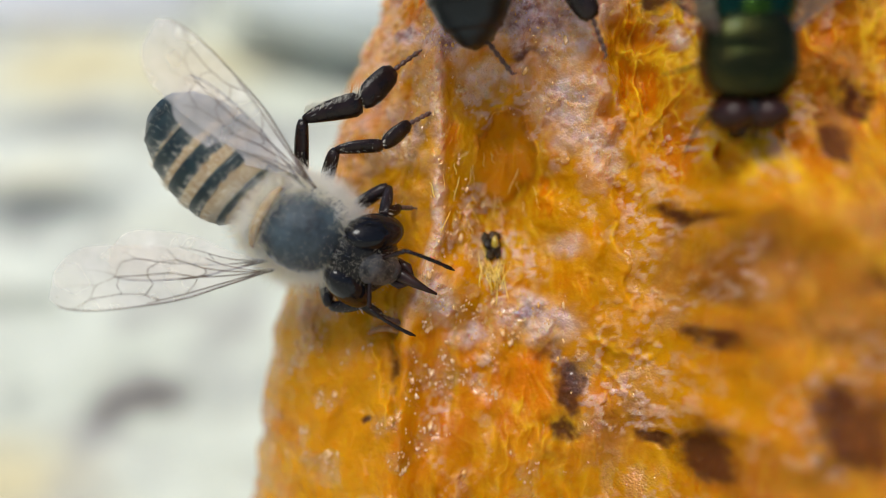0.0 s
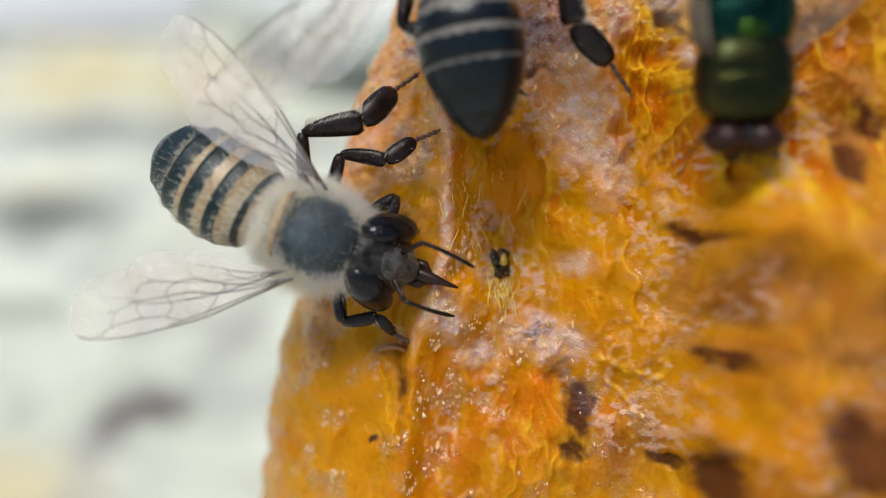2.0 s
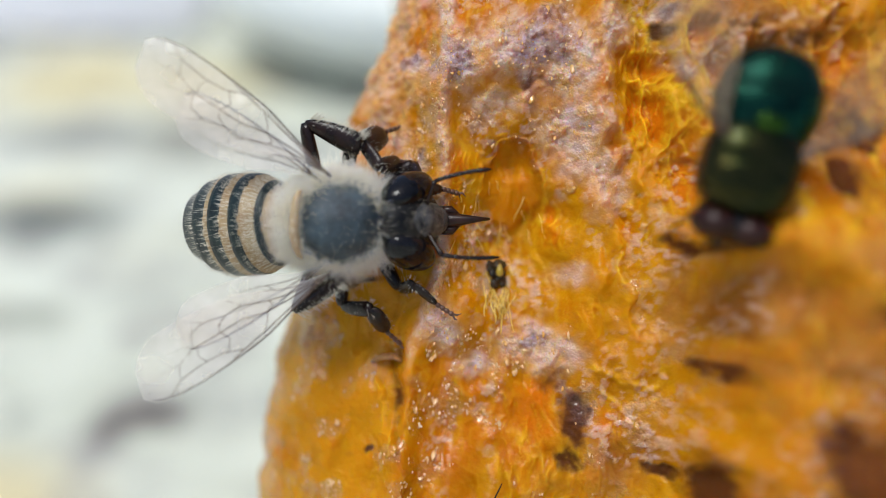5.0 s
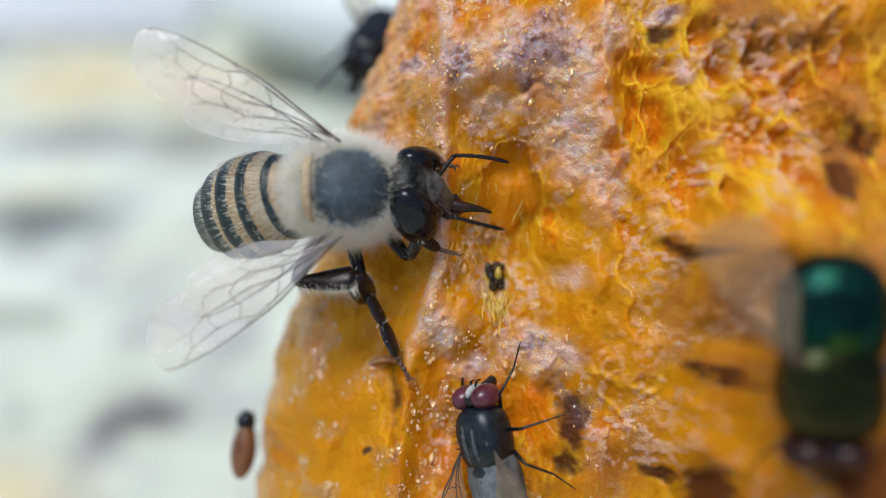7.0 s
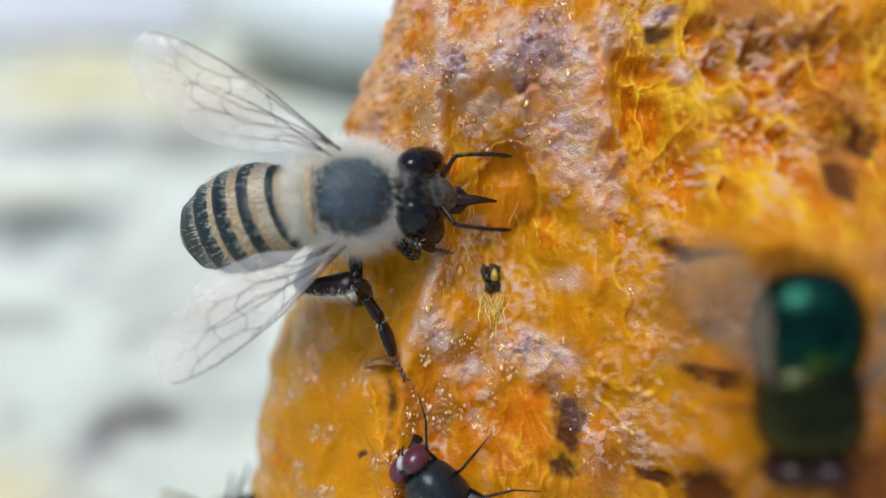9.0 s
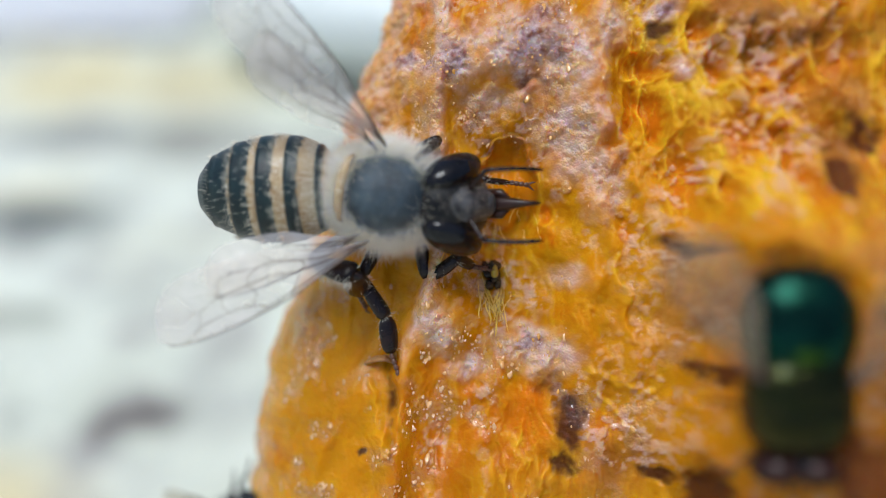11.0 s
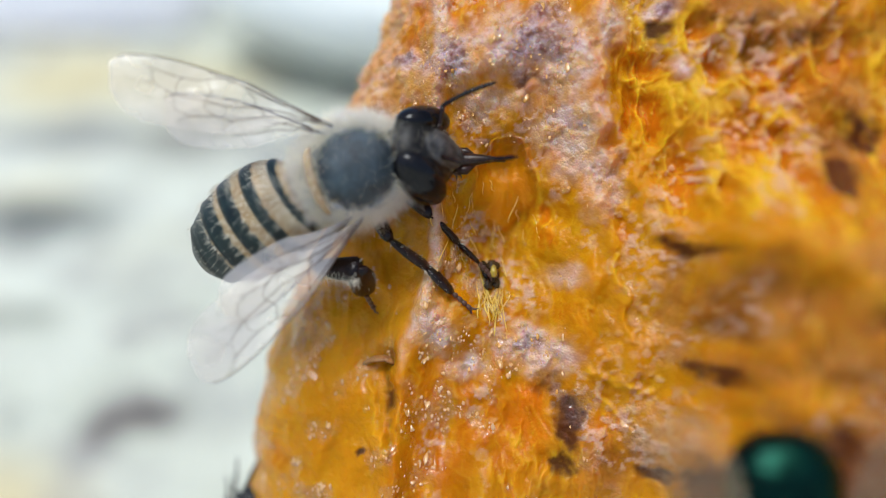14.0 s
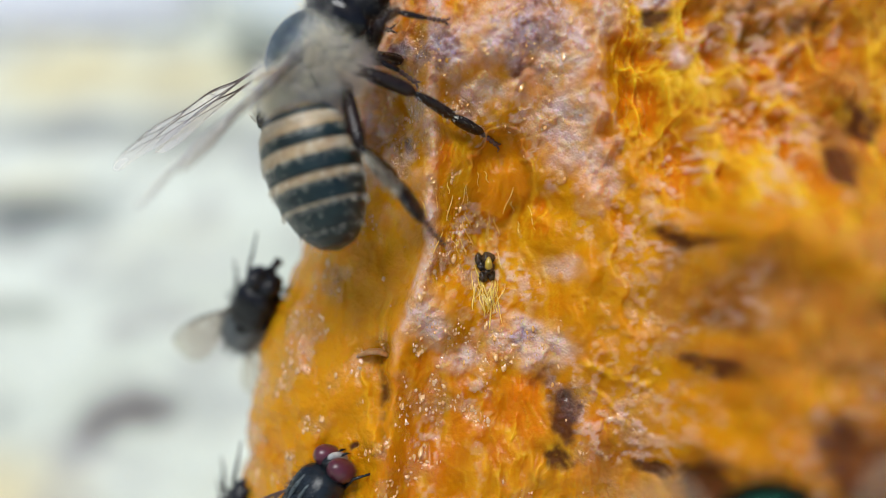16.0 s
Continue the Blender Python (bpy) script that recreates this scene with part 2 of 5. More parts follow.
M_FLY_WING = membrane_material("fly_wing_membrane", (0.36, 0.27, 0.16), 0.26)


# x, y, half width and half depth in millimetres, colour, strength
STAINS_AND_SHADE = ((-53, 112, 10, 6, (0.11, 0.12, 0.11), 0.92),
          (-30, 71, 3.6, 2.4, (0.11, 0.09, 0.085), 0.95),
          (-48, 88, 5, 2.2, (0.24, 0.25, 0.2), 0.75),
          (-44, 163, 13, 12, (0.62, 0.52, 0.24), 0.55),
          (-68, 163, 15, 14, (0.62, 0.53, 0.27), 0.55),
          (-59, 140, 12, 3.5, (0.2, 0.2, 0.18), 0.75),
          # dark stain, deepened to stand in for the shade by the pebble
          (-40, 138, 9, 7, (0.20, 0.19, 0.16), 0.8),
          (-36, 92, 5, 2, (0.33, 0.33, 0.29), 0.6),
          (-41, 70, 1, 2, (0.25, 0.26, 0.22), 0.6),
          (-28, 99, 4, 3, (0.45, 0.44, 0.38), 0.5))


def ground_material():
    m = material("pale_concrete", (0.49, 0.51, 0.41), rough=0.85, second=(0.71, 0.73, 0.62), size=45, bump=0.5, bump_size=4)
    nodes, links = m.node_tree.nodes, m.node_tree.links
    b, where = nodes["Principled BSDF"], nodes["Texture Coordinate"]
    base = b.inputs["Base Color"].links[0].from_socket
    for scale, low, high, colour in ((22, 0.52, 0.66, (0.60, 0.53, 0.32)), (45, 0.54, 0.68, (0.34, 0.34, 0.31)), (110, 0.53, 0.66, (0.36, 0.35, 0.31))):
        n, r, mix, mp = nodes.new("ShaderNodeTexNoise"), nodes.new("ShaderNodeMapRange"), nodes.new("ShaderNodeMix"), nodes.new("ShaderNodeMapping")
        mp.inputs["Location"].default_value = (scale * 0.31, scale * 0.17, 0)
        n.inputs["Scale"].default_value, n.inputs["Detail"].default_value = scale, 5
        r.inputs["From Min"].default_value, r.inputs["From Max"].default_value = low, high
        mix.data_type = "RGBA"
        mix.inputs["B"].default_value = (*colour, 1)
        links.new(where.outputs["Object"], mp.inputs["Vector"])
        links.new(mp.outputs["Vector"], n.inputs["Vector"])
        links.new(n.outputs["Fac"], r.inputs["Value"])
        links.new(r.outputs["Result"], mix.inputs["Factor"])
        links.new(base, mix.inputs["A"])
        base = mix.outputs["Result"]
    # single old stains, one of them deepened as pebble shade, each with a ragged outline
    warp, offs = nodes.new("ShaderNodeTexNoise"), nodes.new("ShaderNodeVectorMath")
    warp.inputs["Scale"].default_value, warp.inputs["Detail"].default_value = 130, 4
    offs.operation = "MULTIPLY_ADD"
    offs.inputs[1].default_value = (0.010, 0.010, 0.0)
    links.new(where.outputs["Object"], warp.inputs["Vector"])
    links.new(warp.outputs["Color"], offs.inputs[0])
    links.new(where.outputs["Object"], offs.inputs[2])
    for x, y, rx, ry, colour, most in STAINS_AND_SHADE:
        mp, ln, rg, mix = nodes.new("ShaderNodeMapping"), nodes.new("ShaderNodeVectorMath"), nodes.new("ShaderNodeMapRange"), nodes.new("ShaderNodeMix")
        mp.vector_type = "TEXTURE"
        mp.inputs["Location"].default_value = (x * MM + 0.005, y * MM + 0.005, 0)
        mp.inputs["Scale"].default_value = (rx * MM * 1.4, ry * MM * 1.5, 1)
        ln.operation = "LENGTH"
        rg.inputs["From Min"].default_value, rg.inputs["From Max"].default_value = 1.1, 0.35
        rg.inputs["To Max"].default_value = most
        mix.data_type = "RGBA"
        mix.inputs["B"].default_value = (*colour, 1)
        links.new(offs.outputs[0], mp.inputs["Vector"])
        links.new(mp.outputs["Vector"], ln.inputs[0])
        links.new(ln.outputs["Value"], rg.inputs["Value"])
        links.new(rg.outputs["Result"], mix.inputs["Factor"])
        links.new(base, mix.inputs["A"])
        base = mix.outputs["Result"]
    links.new(base, b.inputs["Base Color"])
    return m


M_GROUND = ground_material()
M_WHITE = material("white_glaze", (0.74, 0.78, 0.75), rough=0.35, second=(0.66, 0.70, 0.67), size=30, bump=0.1, bump_size=3)
M_SLAB = material("white_slab", (0.74, 0.75, 0.76), rough=0.7, second=(0.82, 0.82, 0.82), size=40, bump=0.3, bump_size=3)


# ---- mesh helpers: all lengths in millimetres ----
class Shape:
    """Vertices and faces of one mesh, collected piece by piece."""

    def __init__(self):
        self.v, self.f, self.m = [], [], []

    def add(self, verts, faces, mat=0):
        k = len(self.v)
        self.v.extend(tuple(map(float, p)) for p in verts)
        self.f.extend(tuple(i + k for i in q) for q in faces)
        self.m.extend([mat] * len(faces))
        return self

    def ball(self, c, r, seg=24, rings=14, mat=0, turn=None, fn=None):
        verts, faces = [], []
        for i in range(rings + 1):
            th = math.pi * i / rings
            for j in range(seg):
                ph = 2 * math.pi * j / seg
                p = Vector((math.sin(th) * math.cos(ph), math.sin(th) * math.sin(ph), math.cos(th)))
                k = fn(p) if fn else 1.0
                q = Vector((p.x * r[0] * k, p.y * r[1] * k, p.z * r[2] * k))
                if turn:
                    q = turn @ q
                verts.append(q + Vector(c))
        for i in range(rings):
            for j in range(seg):
                a, b = i * seg + j, i * seg + (j + 1) % seg
                faces.append((a, a + seg, b + seg, b))
        return self.add(verts, faces, mat)

    def tube(self, points, radii, sides=8, mat=0, flat=1.0):
        """A tapering tube along the points; flat squeezes it across its second axis."""
        pts = [Vector(p) for p in points]
        verts, faces = [], []
        side = None
        for i, p in enumerate(pts):
            d = (pts[min(i + 1, len(pts) - 1)] - pts[max(i - 1, 0)]).normalized()
            if side is None:
                side = d.cross(Vector((0, 0, 1)) if abs(d.z) < 0.9 else Vector((0, 1, 0))).normalized()
            side = (side - d * side.dot(d)).normalized()
            up = d.cross(side)
            for j in range(sides):
                a = 2 * math.pi * j / sides
                verts.append(p + (side * math.cos(a) * flat + up * math.sin(a)) * radii[i])
        for i in range(len(pts) - 1):
            for j in range(sides):
                a, b = i * sides + j, i * sides + (j + 1) % sides
                faces.append((a, b, b + sides, a + sides))
        faces.append(tuple(reversed(range(sides))))
        faces.append(tuple(range((len(pts) - 1) * sides, len(pts) * sides)))
        return self.add(verts, faces, mat)

    def hair(self, p, d, length, thick, bend=None, mat=0):
        """One tapering hair of two short pieces."""
        p, d = Vector(p), Vector(d).normalized()
        s = d.orthogonal().normalized() * thick
        t = d.cross(s)
        mid = p + d * length * 0.5
        tip = p + d * length + (Vector(bend) * length if bend is not None else Vector())
        ring = [p + s, p - s * 0.5 + t * 0.87, p - s * 0.5 - t * 0.87]
        ring2 = [mid + (q - p) * 0.7 for q in ring]
        return self.add(ring + ring2 + [tip], [(0, 1, 4, 3), (1, 2, 5, 4), (2, 0, 3, 5), (3, 4, 6), (4, 5, 6), (5, 3, 6)], mat)


def mesh_of(name, shape, mats, smooth=True):
    me = bpy.data.meshes.new(name)
    me.from_pydata([(x * MM, y * MM, z * MM) for x, y, z in shape.v], [], shape.f)
    for m in mats if isinstance(mats, (list, tuple)) else [mats]:
        me.materials.append(m)
    me.polygons.foreach_set("material_index", shape.m)
    me.polygons.foreach_set("use_smooth", [smooth] * len(me.polygons))
    me.update()
    return me


def part(name, shape, mats, parent=None, label="", at=None, smooth=True):
    """One mesh object from a Shape (or a ready mesh), under its thing or part."""
    ob = new(name, shape if isinstance(shape, bpy.types.Mesh) else mesh_of(name, shape, mats, smooth))
    ob.parent = parent
    if at is not None:
        ob.matrix_basis = at
    if label:
        tagged(ob, label)
    return ob


def thing(name, label, category, m, group="", kind=""):
    ob = new(name)
    ob.matrix_basis = m
    ob.empty_display_size = 0.002
    return tagged(ob, label, category, group, kind)


def local(x, y, z, rx=0, ry=0, rz=0):
    return pose(x * MM, y * MM, z * MM, rx, ry, rz)


# ---- noise on arrays ----
def hashed(ix, iy, seed):
    n = (ix.astype(np.int64) * 374761393 + iy.astype(np.int64) * 668265263 + seed * 974634777) & 0x7FFFFFFF
    n = ((n ^ (n >> 13)) * 1274126177) & 0x7FFFFFFF
    return ((n ^ (n >> 16)) & 0xFFFFF) / float(0xFFFFF)


def value_noise(x, y, seed=0):
    ix, iy = np.floor(x), np.floor(y)
    fx, fy = x - ix, y - iy
    fx, fy = fx * fx * (3 - 2 * fx), fy * fy * (3 - 2 * fy)
    a, b = hashed(ix, iy, seed), hashed(ix + 1, iy, seed)
    c, d = hashed(ix, iy + 1, seed), hashed(ix + 1, iy + 1, seed)
    return (a * (1 - fx) + b * fx) * (1 - fy) + (c * (1 - fx) + d * fx) * fy


def fbm(x, y, octaves=4, seed=0):
    total, amp, norm = 0, 1.0, 0
    for k in range(octaves):
        total = total + amp * value_noise(x * 2 ** k + 17.3 * k, y * 2 ** k - 9.1 * k, seed + k)
        norm += amp
        amp *= 0.5
    return total / norm


def cells(x, y, seed=0):
    """Distances to the nearest and the second nearest of scattered points."""
    ix, iy = np.floor(x), np.floor(y)
    f1, f2 = np.full(x.shape, 9.0), np.full(x.shape, 9.0)
    for dx in (-1, 0, 1):
        for dy in (-1, 0, 1):
            px, py = ix + dx + hashed(ix + dx, iy + dy, seed), iy + dy + hashed(ix + dx, iy + dy, seed + 71)
            d = np.hypot(px - x, py - y)
            f2 = np.minimum(np.maximum(f1, d), f2)
            f1 = np.minimum(f1, d)
    return f1, f2


def hump(x):
    return np.exp(-x * x)


def step(x):
    return 1 / (1 + np.exp(-np.clip(x, -40, 40)))


def ramp01(x, a, b):
    k = np.clip((x - a) / (b - a), 0, 1)
    return k * k * (3 - 2 * k)


# ---- the fruit ----
def ridge_line(v):
    return np.interp(v, [-12, -9, -5.4, -3.3, -0.2, 3, 7, 12], [-2.0, -1.95, -1.7, -1.1, -0.1, -0.3, -0.1, 0.2])


def left_edge(v):
    return np.interp(v, [-50, -30, -16, -10, -8.3, -5.5, -2.8, 1.0, 3.7, 6, 10.2, 14, 18, 24], [-3, -7, -8.9, -8.3, -8.1, -7.6, -6.75, -5.3, -4.5, -3.7, -1.8, 0.5, 3.5, 8])


# Marks of the face in millimetres: place to the side and up, half width, half height, and for some a strength.
# Open cells of the flesh, granular crust, dull dried skin, lilac mould and brown rot (both with the shade line under
# the lump painted in), and smooth golden swellings.
HOLES = (
    (8.2, 2.0, 0.54, 1.39), (10.1, 3.7, 0.74, 1.15), (9.3, 6.1, 0.32, 0.64), (7.5, 4.3, 0.43, 0.83), (6.7, 4.9, 0.40, 0.80),
    (11.7, 5.1, 0.55, 0.92), (9.5, 2.1, 0.24, 0.48), (13.0, 5.9, 0.73, 0.91), (11.5, 2.0, 0.42, 0.81), (10.4, 6.1, 0.33, 0.78),
    (6.6, 0.6, 0.44, 0.68), (7.1, 6.4, 0.48, 0.48), (6.0, 3.5, 0.30, 0.72), (3.7, 0.9, 0.38, 0.59), (4.8, -2.4, 0.61, 0.53),
    (3.1, -5.9, 0.79, 1.03), (5.7, -7.0, 0.68, 1.41), (1.6, -6.1, 0.58, 0.71), (0.3, 2.7, 0.37, 0.82), (0.1, 8.3, 0.61, 0.81),
    (8.9, 7.2, 0.38, 0.57), (11.1, 3.1, 0.33, 0.82), (12.6, 7.0, 0.44, 0.48))
CRUST = (
    (2.9, 7.2, 2.09, 1.49, 1), (0.4, 6.6, 1.21, 1.25, 1), (-1.3, 6.9, 0.84, 0.42, 0.9), (1.8, 5.2, 1.63, 0.65, 0.8), (4.3, 6.6, 1.20, 2.19, 0.85),
    (5.5, 7.6, 0.89, 1.39, 0.8), (4.6, 4.2, 1.31, 1.72, 0.85), (5.6, 2.1, 0.80, 1.30, 0.8), (4.5, -1.2, 0.92, 0.78, 0.7), (3.3, -3.8, 1.56, 0.83, 1),
    (-0.2, -3.0, 1.03, 0.92, 0.9), (1.0, -4.5, 1.25, 0.58, 0.7), (8.0, 6.1, 0.47, 0.59, 0.7), (7.5, 8.0, 0.69, 0.49, 0.9),
    (-1.0, 2.9, 0.41, 1.24, 0.8), (-2.0, 5.4, 1.29, 1.07, 0.5), (-2.8, 6.7, 0.76, 1.30, 0.45))
DRY = (
    (5.8, -8.0, 1.3, 1.1, 0.6), (3.6, -8.6, 0.9, 0.7, 0.45),
    (11.4, 7.1, 1.66, 0.83, 0.8), (10.0, 7.8, 1.49, 0.56, 0.7), (13.2, 4.6, 0.91, 0.91, 0.8), (12.6, 2.7, 0.80, 0.89, 0.7), (9.1, -2.1, 1.16, 1.07, 0.6),
    (10.1, -1.3, 1.18, 0.68, 0.6), (8.0, -2.3, 0.38, 1.44, 0.8), (11.4, -3.5, 1.41, 0.91, 0.7), (12.3, -0.1, 0.98, 0.65, 0.7), (7.7, -0.8, 0.39, 0.97, 0.6),
    (7.1, -7.1, 0.79, 0.59, 0.6), (9.5, -3.7, 1.24, 0.53, 0.55), (11.8, -5.9, 1.31, 0.98, 0.5), (14.0, 7.0, 0.74, 0.74, 0.5))
# the second mark tints the purplish shade line under the lump
LILAC = (
    (3.2, 7.3, 1.39, 1.09), (2.9, 6.0, 1.00, 0.44), (0.1, 6.6, 0.81, 0.81), (3.6, 8.2, 1.20, 0.50), (-1.3, 7.0, 0.63, 0.29),
    (7.6, 8.1, 0.49, 0.39), (3.1, -3.7, 0.7, 0.4), (13.2, 4.6, 0.73, 0.64), (7.8, -4.9, 0.59, 0.59))
# the second mark is the lump's shade line, put into the colour
ROT_AND_SHADE = (
    (7.5, 7.3, 0.55, 0.43, 1), (3.0, 5.8, 1.10, 0.20, 0.5), (4.6, -6.3, 0.6, 1.3, 0.9), (4.4, -8.0, 0.41, 0.53, 1), (8.9, -4.2, 0.62, 0.44, 0.8),
    (12.4, 2.1, 0.46, 0.49, 1), (13.4, 3.5, 0.65, 0.62, 0.9), (8.1, -0.0, 0.80, 0.30, 1), (8.5, -8.1, 0.67, 1.05, 1), (12.0, -6.6, 1.14, 1.30, 1),
    (7.3, -7.9, 0.67, 0.22, 0.8), (-1.0, 3.2, 0.37, 0.46, 0.7), (10.3, 7.4, 1.11, 0.26, 0.6), (12.5, -2.2, 0.65, 0.45, 0.7), (3.8, -5.0, 0.83, 0.74, 0.55),
    (11.9, 7.0, 0.74, 0.29, 0.5), (-6.7, -7.9, 0.31, 0.49, 0.5), (-3.0, -7.7, 0.13, 0.13, 1))
GOLD = (
    (6.2, -2.8, 1.3, 1.9), (8.9, -6.1, 1.38, 1.38), (9.1, 0.2, 1.23, 0.71), (13.6, 7.8, 0.74, 0.55), (-0.5, 5.7, 0.41, 0.62),
    (-3.9, -6.8, 1.93, 2.58), (6.9, 2.0, 0.36, 1.40), (0.8, -2.5, 0.83, 0.62))


def marks(spots, u, v):
    """The strongest of a set of soft oval marks at each point."""
    most = np.zeros_like(u)
    for cu, cv, ru, rv, *k in spots:
        most = np.maximum(most, (k[0] if k else 1.0) * hump((u - cu) / ru * 0.85) * hump((v - cv) / rv * 0.85))
    return most


def nearest_cells(spots, u, v):
    """Oval distances to the nearest and second nearest of the open cells."""
    f1, f2 = np.full(u.shape, 9.0), np.full(u.shape, 9.0)
    for cu, cv, ru, rv in spots:
        d = np.hypot((u - cu) / ru, (v - cv) / rv)
        f2 = np.minimum(np.maximum(f1, d), f2)
        f1 = np.minimum(f1, d)
    return f1, f2


def fruit_face(u, v):
    """Height of the face in millimetres, and the shares that its surface is coloured by."""
    a = u - ridge_line(v) - 0.5 * (fbm(u * 0.8, v * 0.8, 3, 5) - 0.5)
    su, sv = u + 1.6 * (fbm(u * 0.5, v * 0.5, 3, 11) - 0.5), v + 1.6 * (fbm(u * 0.5, v * 0.5, 3, 23) - 0.5)
    wu, wv = u + 0.9 * (fbm(u * 1.2, v * 1.2, 4, 111) - 0.5), v + 0.9 * (fbm(u * 1.2, v * 1.2, 4, 123) - 0.5)
    rough = fbm(u * 0.55, v * 0.45, 5, 41)
    torn = fbm(u * 1.7, v * 1.4, 5, 43)
    fine = fbm(u * 4.5, v * 4.5, 4, 45)
    # large forms
    w = -0.24 * (np.sqrt(a * a + 0.35) - a) ** 1.05
    w = w + 0.5 * hump(a / 0.5)
    lump = hump((su - 2.7) / 2.2) * hump((sv - 6.7) / 1.9)
    haze = hump((su - 5.6) / 0.9) * hump((sv - 5.2) / 3.6)
    band = hump((su - 5.2) / 0.8) * step((v + 6) / 1.5)
    near = step((su - 8.8) / 0.3) * step((1.8 - sv) / 0.7)
    hollow = hump((su - 2.3) / 1.5) * hump((sv - 0.6) / 3.2)
    # tongue-shaped cave under the lump, round at its top
    cave = step((1.0 - np.hypot((wu - 2.3 - 0.12 * (wv - 2.5)) / 0.95, (wv - 2.2) / 1.55)) / 0.09)
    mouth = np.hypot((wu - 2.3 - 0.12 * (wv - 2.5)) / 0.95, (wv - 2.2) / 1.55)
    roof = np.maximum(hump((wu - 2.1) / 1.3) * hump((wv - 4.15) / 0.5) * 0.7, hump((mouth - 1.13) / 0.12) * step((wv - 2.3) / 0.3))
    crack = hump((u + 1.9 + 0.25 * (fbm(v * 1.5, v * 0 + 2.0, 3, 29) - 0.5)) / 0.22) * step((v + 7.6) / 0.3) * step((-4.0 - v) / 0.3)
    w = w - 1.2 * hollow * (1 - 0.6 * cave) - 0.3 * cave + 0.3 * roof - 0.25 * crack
    w = w + 1.6 * lump + 0.9 * haze + 0.5 * band + near * (2.6 + 0.42 * np.maximum(u - 9, 0)) + 3.8 * step((u - 7.7) / 0.9)
    w = w + 1.3 * (fbm(u * 0.35, v * 0.35, 3, 31) - 0.5) + 0.5 * (fbm(u * 0.9, v * 0.7, 2, 37) - 0.5)
    gold = np.maximum(marks(GOLD, wu, wv), 0.35 * cave)
    w = w + 0.55 * gold * (1 - cave)
    # what covers the flesh
    crust = np.maximum(marks(CRUST, wu, wv), 0.75 * hump(a / 0.42) * step((v + 4.6) / 0.4))
    crust = ramp01(crust * (0.35 + 0.75 * torn + 0.6 * rough), 0.30, 0.85)
    crust = np.maximum(crust, 0.55 * ramp01(rough, 0.47, 0.62) * ramp01(fine, 0.48, 0.62) * step((a - 0.2) / 0.3))
    rim = step((v - 1.5) / 0.8) * step((-0.4 - a) / 0.3)
    crust = np.clip(np.maximum(crust, 0.6 * rim * ramp01(torn, 0.4, 0.62)) * (1 - cave) * (1 - 0.75 * gold), 0, 1)
    dry = ramp01(marks(DRY, su, sv) * (0.45 + 1.1 * rough), 0.12, 0.6) * (1 - 0.8 * gold)
    lilac = ramp01(marks(LILAC, wu, wv) * (0.2 + 0.8 * torn + 0.8 * fine), 0.3, 1.0)
    rot = ramp01(marks(ROT_AND_SHADE, wu, wv) * (0.3 + 0.9 * torn + 0.6 * fine), 0.22, 0.85) * 0.92
    # the crack's groove takes the same dark brown
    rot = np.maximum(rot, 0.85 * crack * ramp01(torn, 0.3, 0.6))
    # open fibre cells with taut walls, wide ones in their places and smaller ones between
    right = step((u - 6.4 - 1.5 * (torn - 0.5)) / 0.5) * step((v - 0.2) / 0.9)
    cu, cv = u + 1.0 * (fbm(u * 1.3, v * 0.8, 4, 61) - 0.5), v + 1.4 * (fbm(u * 1.0, v * 0.9, 4, 63) - 0.5)
    e1, e2 = nearest_cells(HOLES, cu, cv)
    pit = (1 - ramp01(e1, 0.25, 1.35)) ** 0.8
    lip = hump((e1 - 1.35) / 0.3) * ramp01(torn, 0.35, 0.6) * (0.1 + 0.9 * right) + 0.9 * (1 - ramp01(e2 - e1, 0.0, 0.45)) * (1 - ramp01(e1, 1.8, 3.2)) * (0.3 + 0.7 * right) * ramp01(e1, 0.8, 1.1)
    thread = ramp01(np.abs(fbm(su * 2.3 + 3 * rough, sv * 0.5, 3, 171) - 0.5), 0.05, 0.0)
    thread = np.maximum(thread, 0.8 * ramp01(np.abs(fbm(su * 2.0 + 0.35 * sv, sv * 0.6, 3, 173) - 0.5), 0.035, 0.0))
    net = np.clip(right + 0.6 * hollow * (1 - cave) + 0.5 * ramp01(fbm(u * 0.3 + 5, v * 0.25, 3, 47), 0.5, 0.66) * step((a - 0.8) / 0.3), 0, 1) * (1 - pit) * (1 - gold)
    f1, f2 = cells(su / 1.1 + 0.8 * (torn - 0.5), sv / 2.3 + 0.6 * (rough - 0.5), 3)
    wall = 1 - ramp01(f2 - f1, 0.0, 0.25)
    bowl = ramp01(f2 - f1, 0.08, 0.75)
    soft = 1 - 0.8 * crust
    deep = 0.35 + 0.65 * fbm(su * 0.6, sv * 0.4, 2, 67)
    w = w - net * soft * deep * 0.26 * bowl - 0.75 * pit * (1 - 0.5 * crust) * (0.15 + 0.6 * right) + (0.13 * np.clip(lip, 0, 1) + 0.10 * thread * (0.12 + 0.88 * np.clip(net + pit, 0, 1))) * soft
    strand = fbm(su * 4.5 + 1.5 * fbm(u, v, 2, 73), sv * 0.7, 3, 71) - 0.5
    w = w + 0.19 * strand * soft * (1 - 0.85 * gold)
    # single taut folds of skin in the flesh
    fold = np.zeros_like(u)
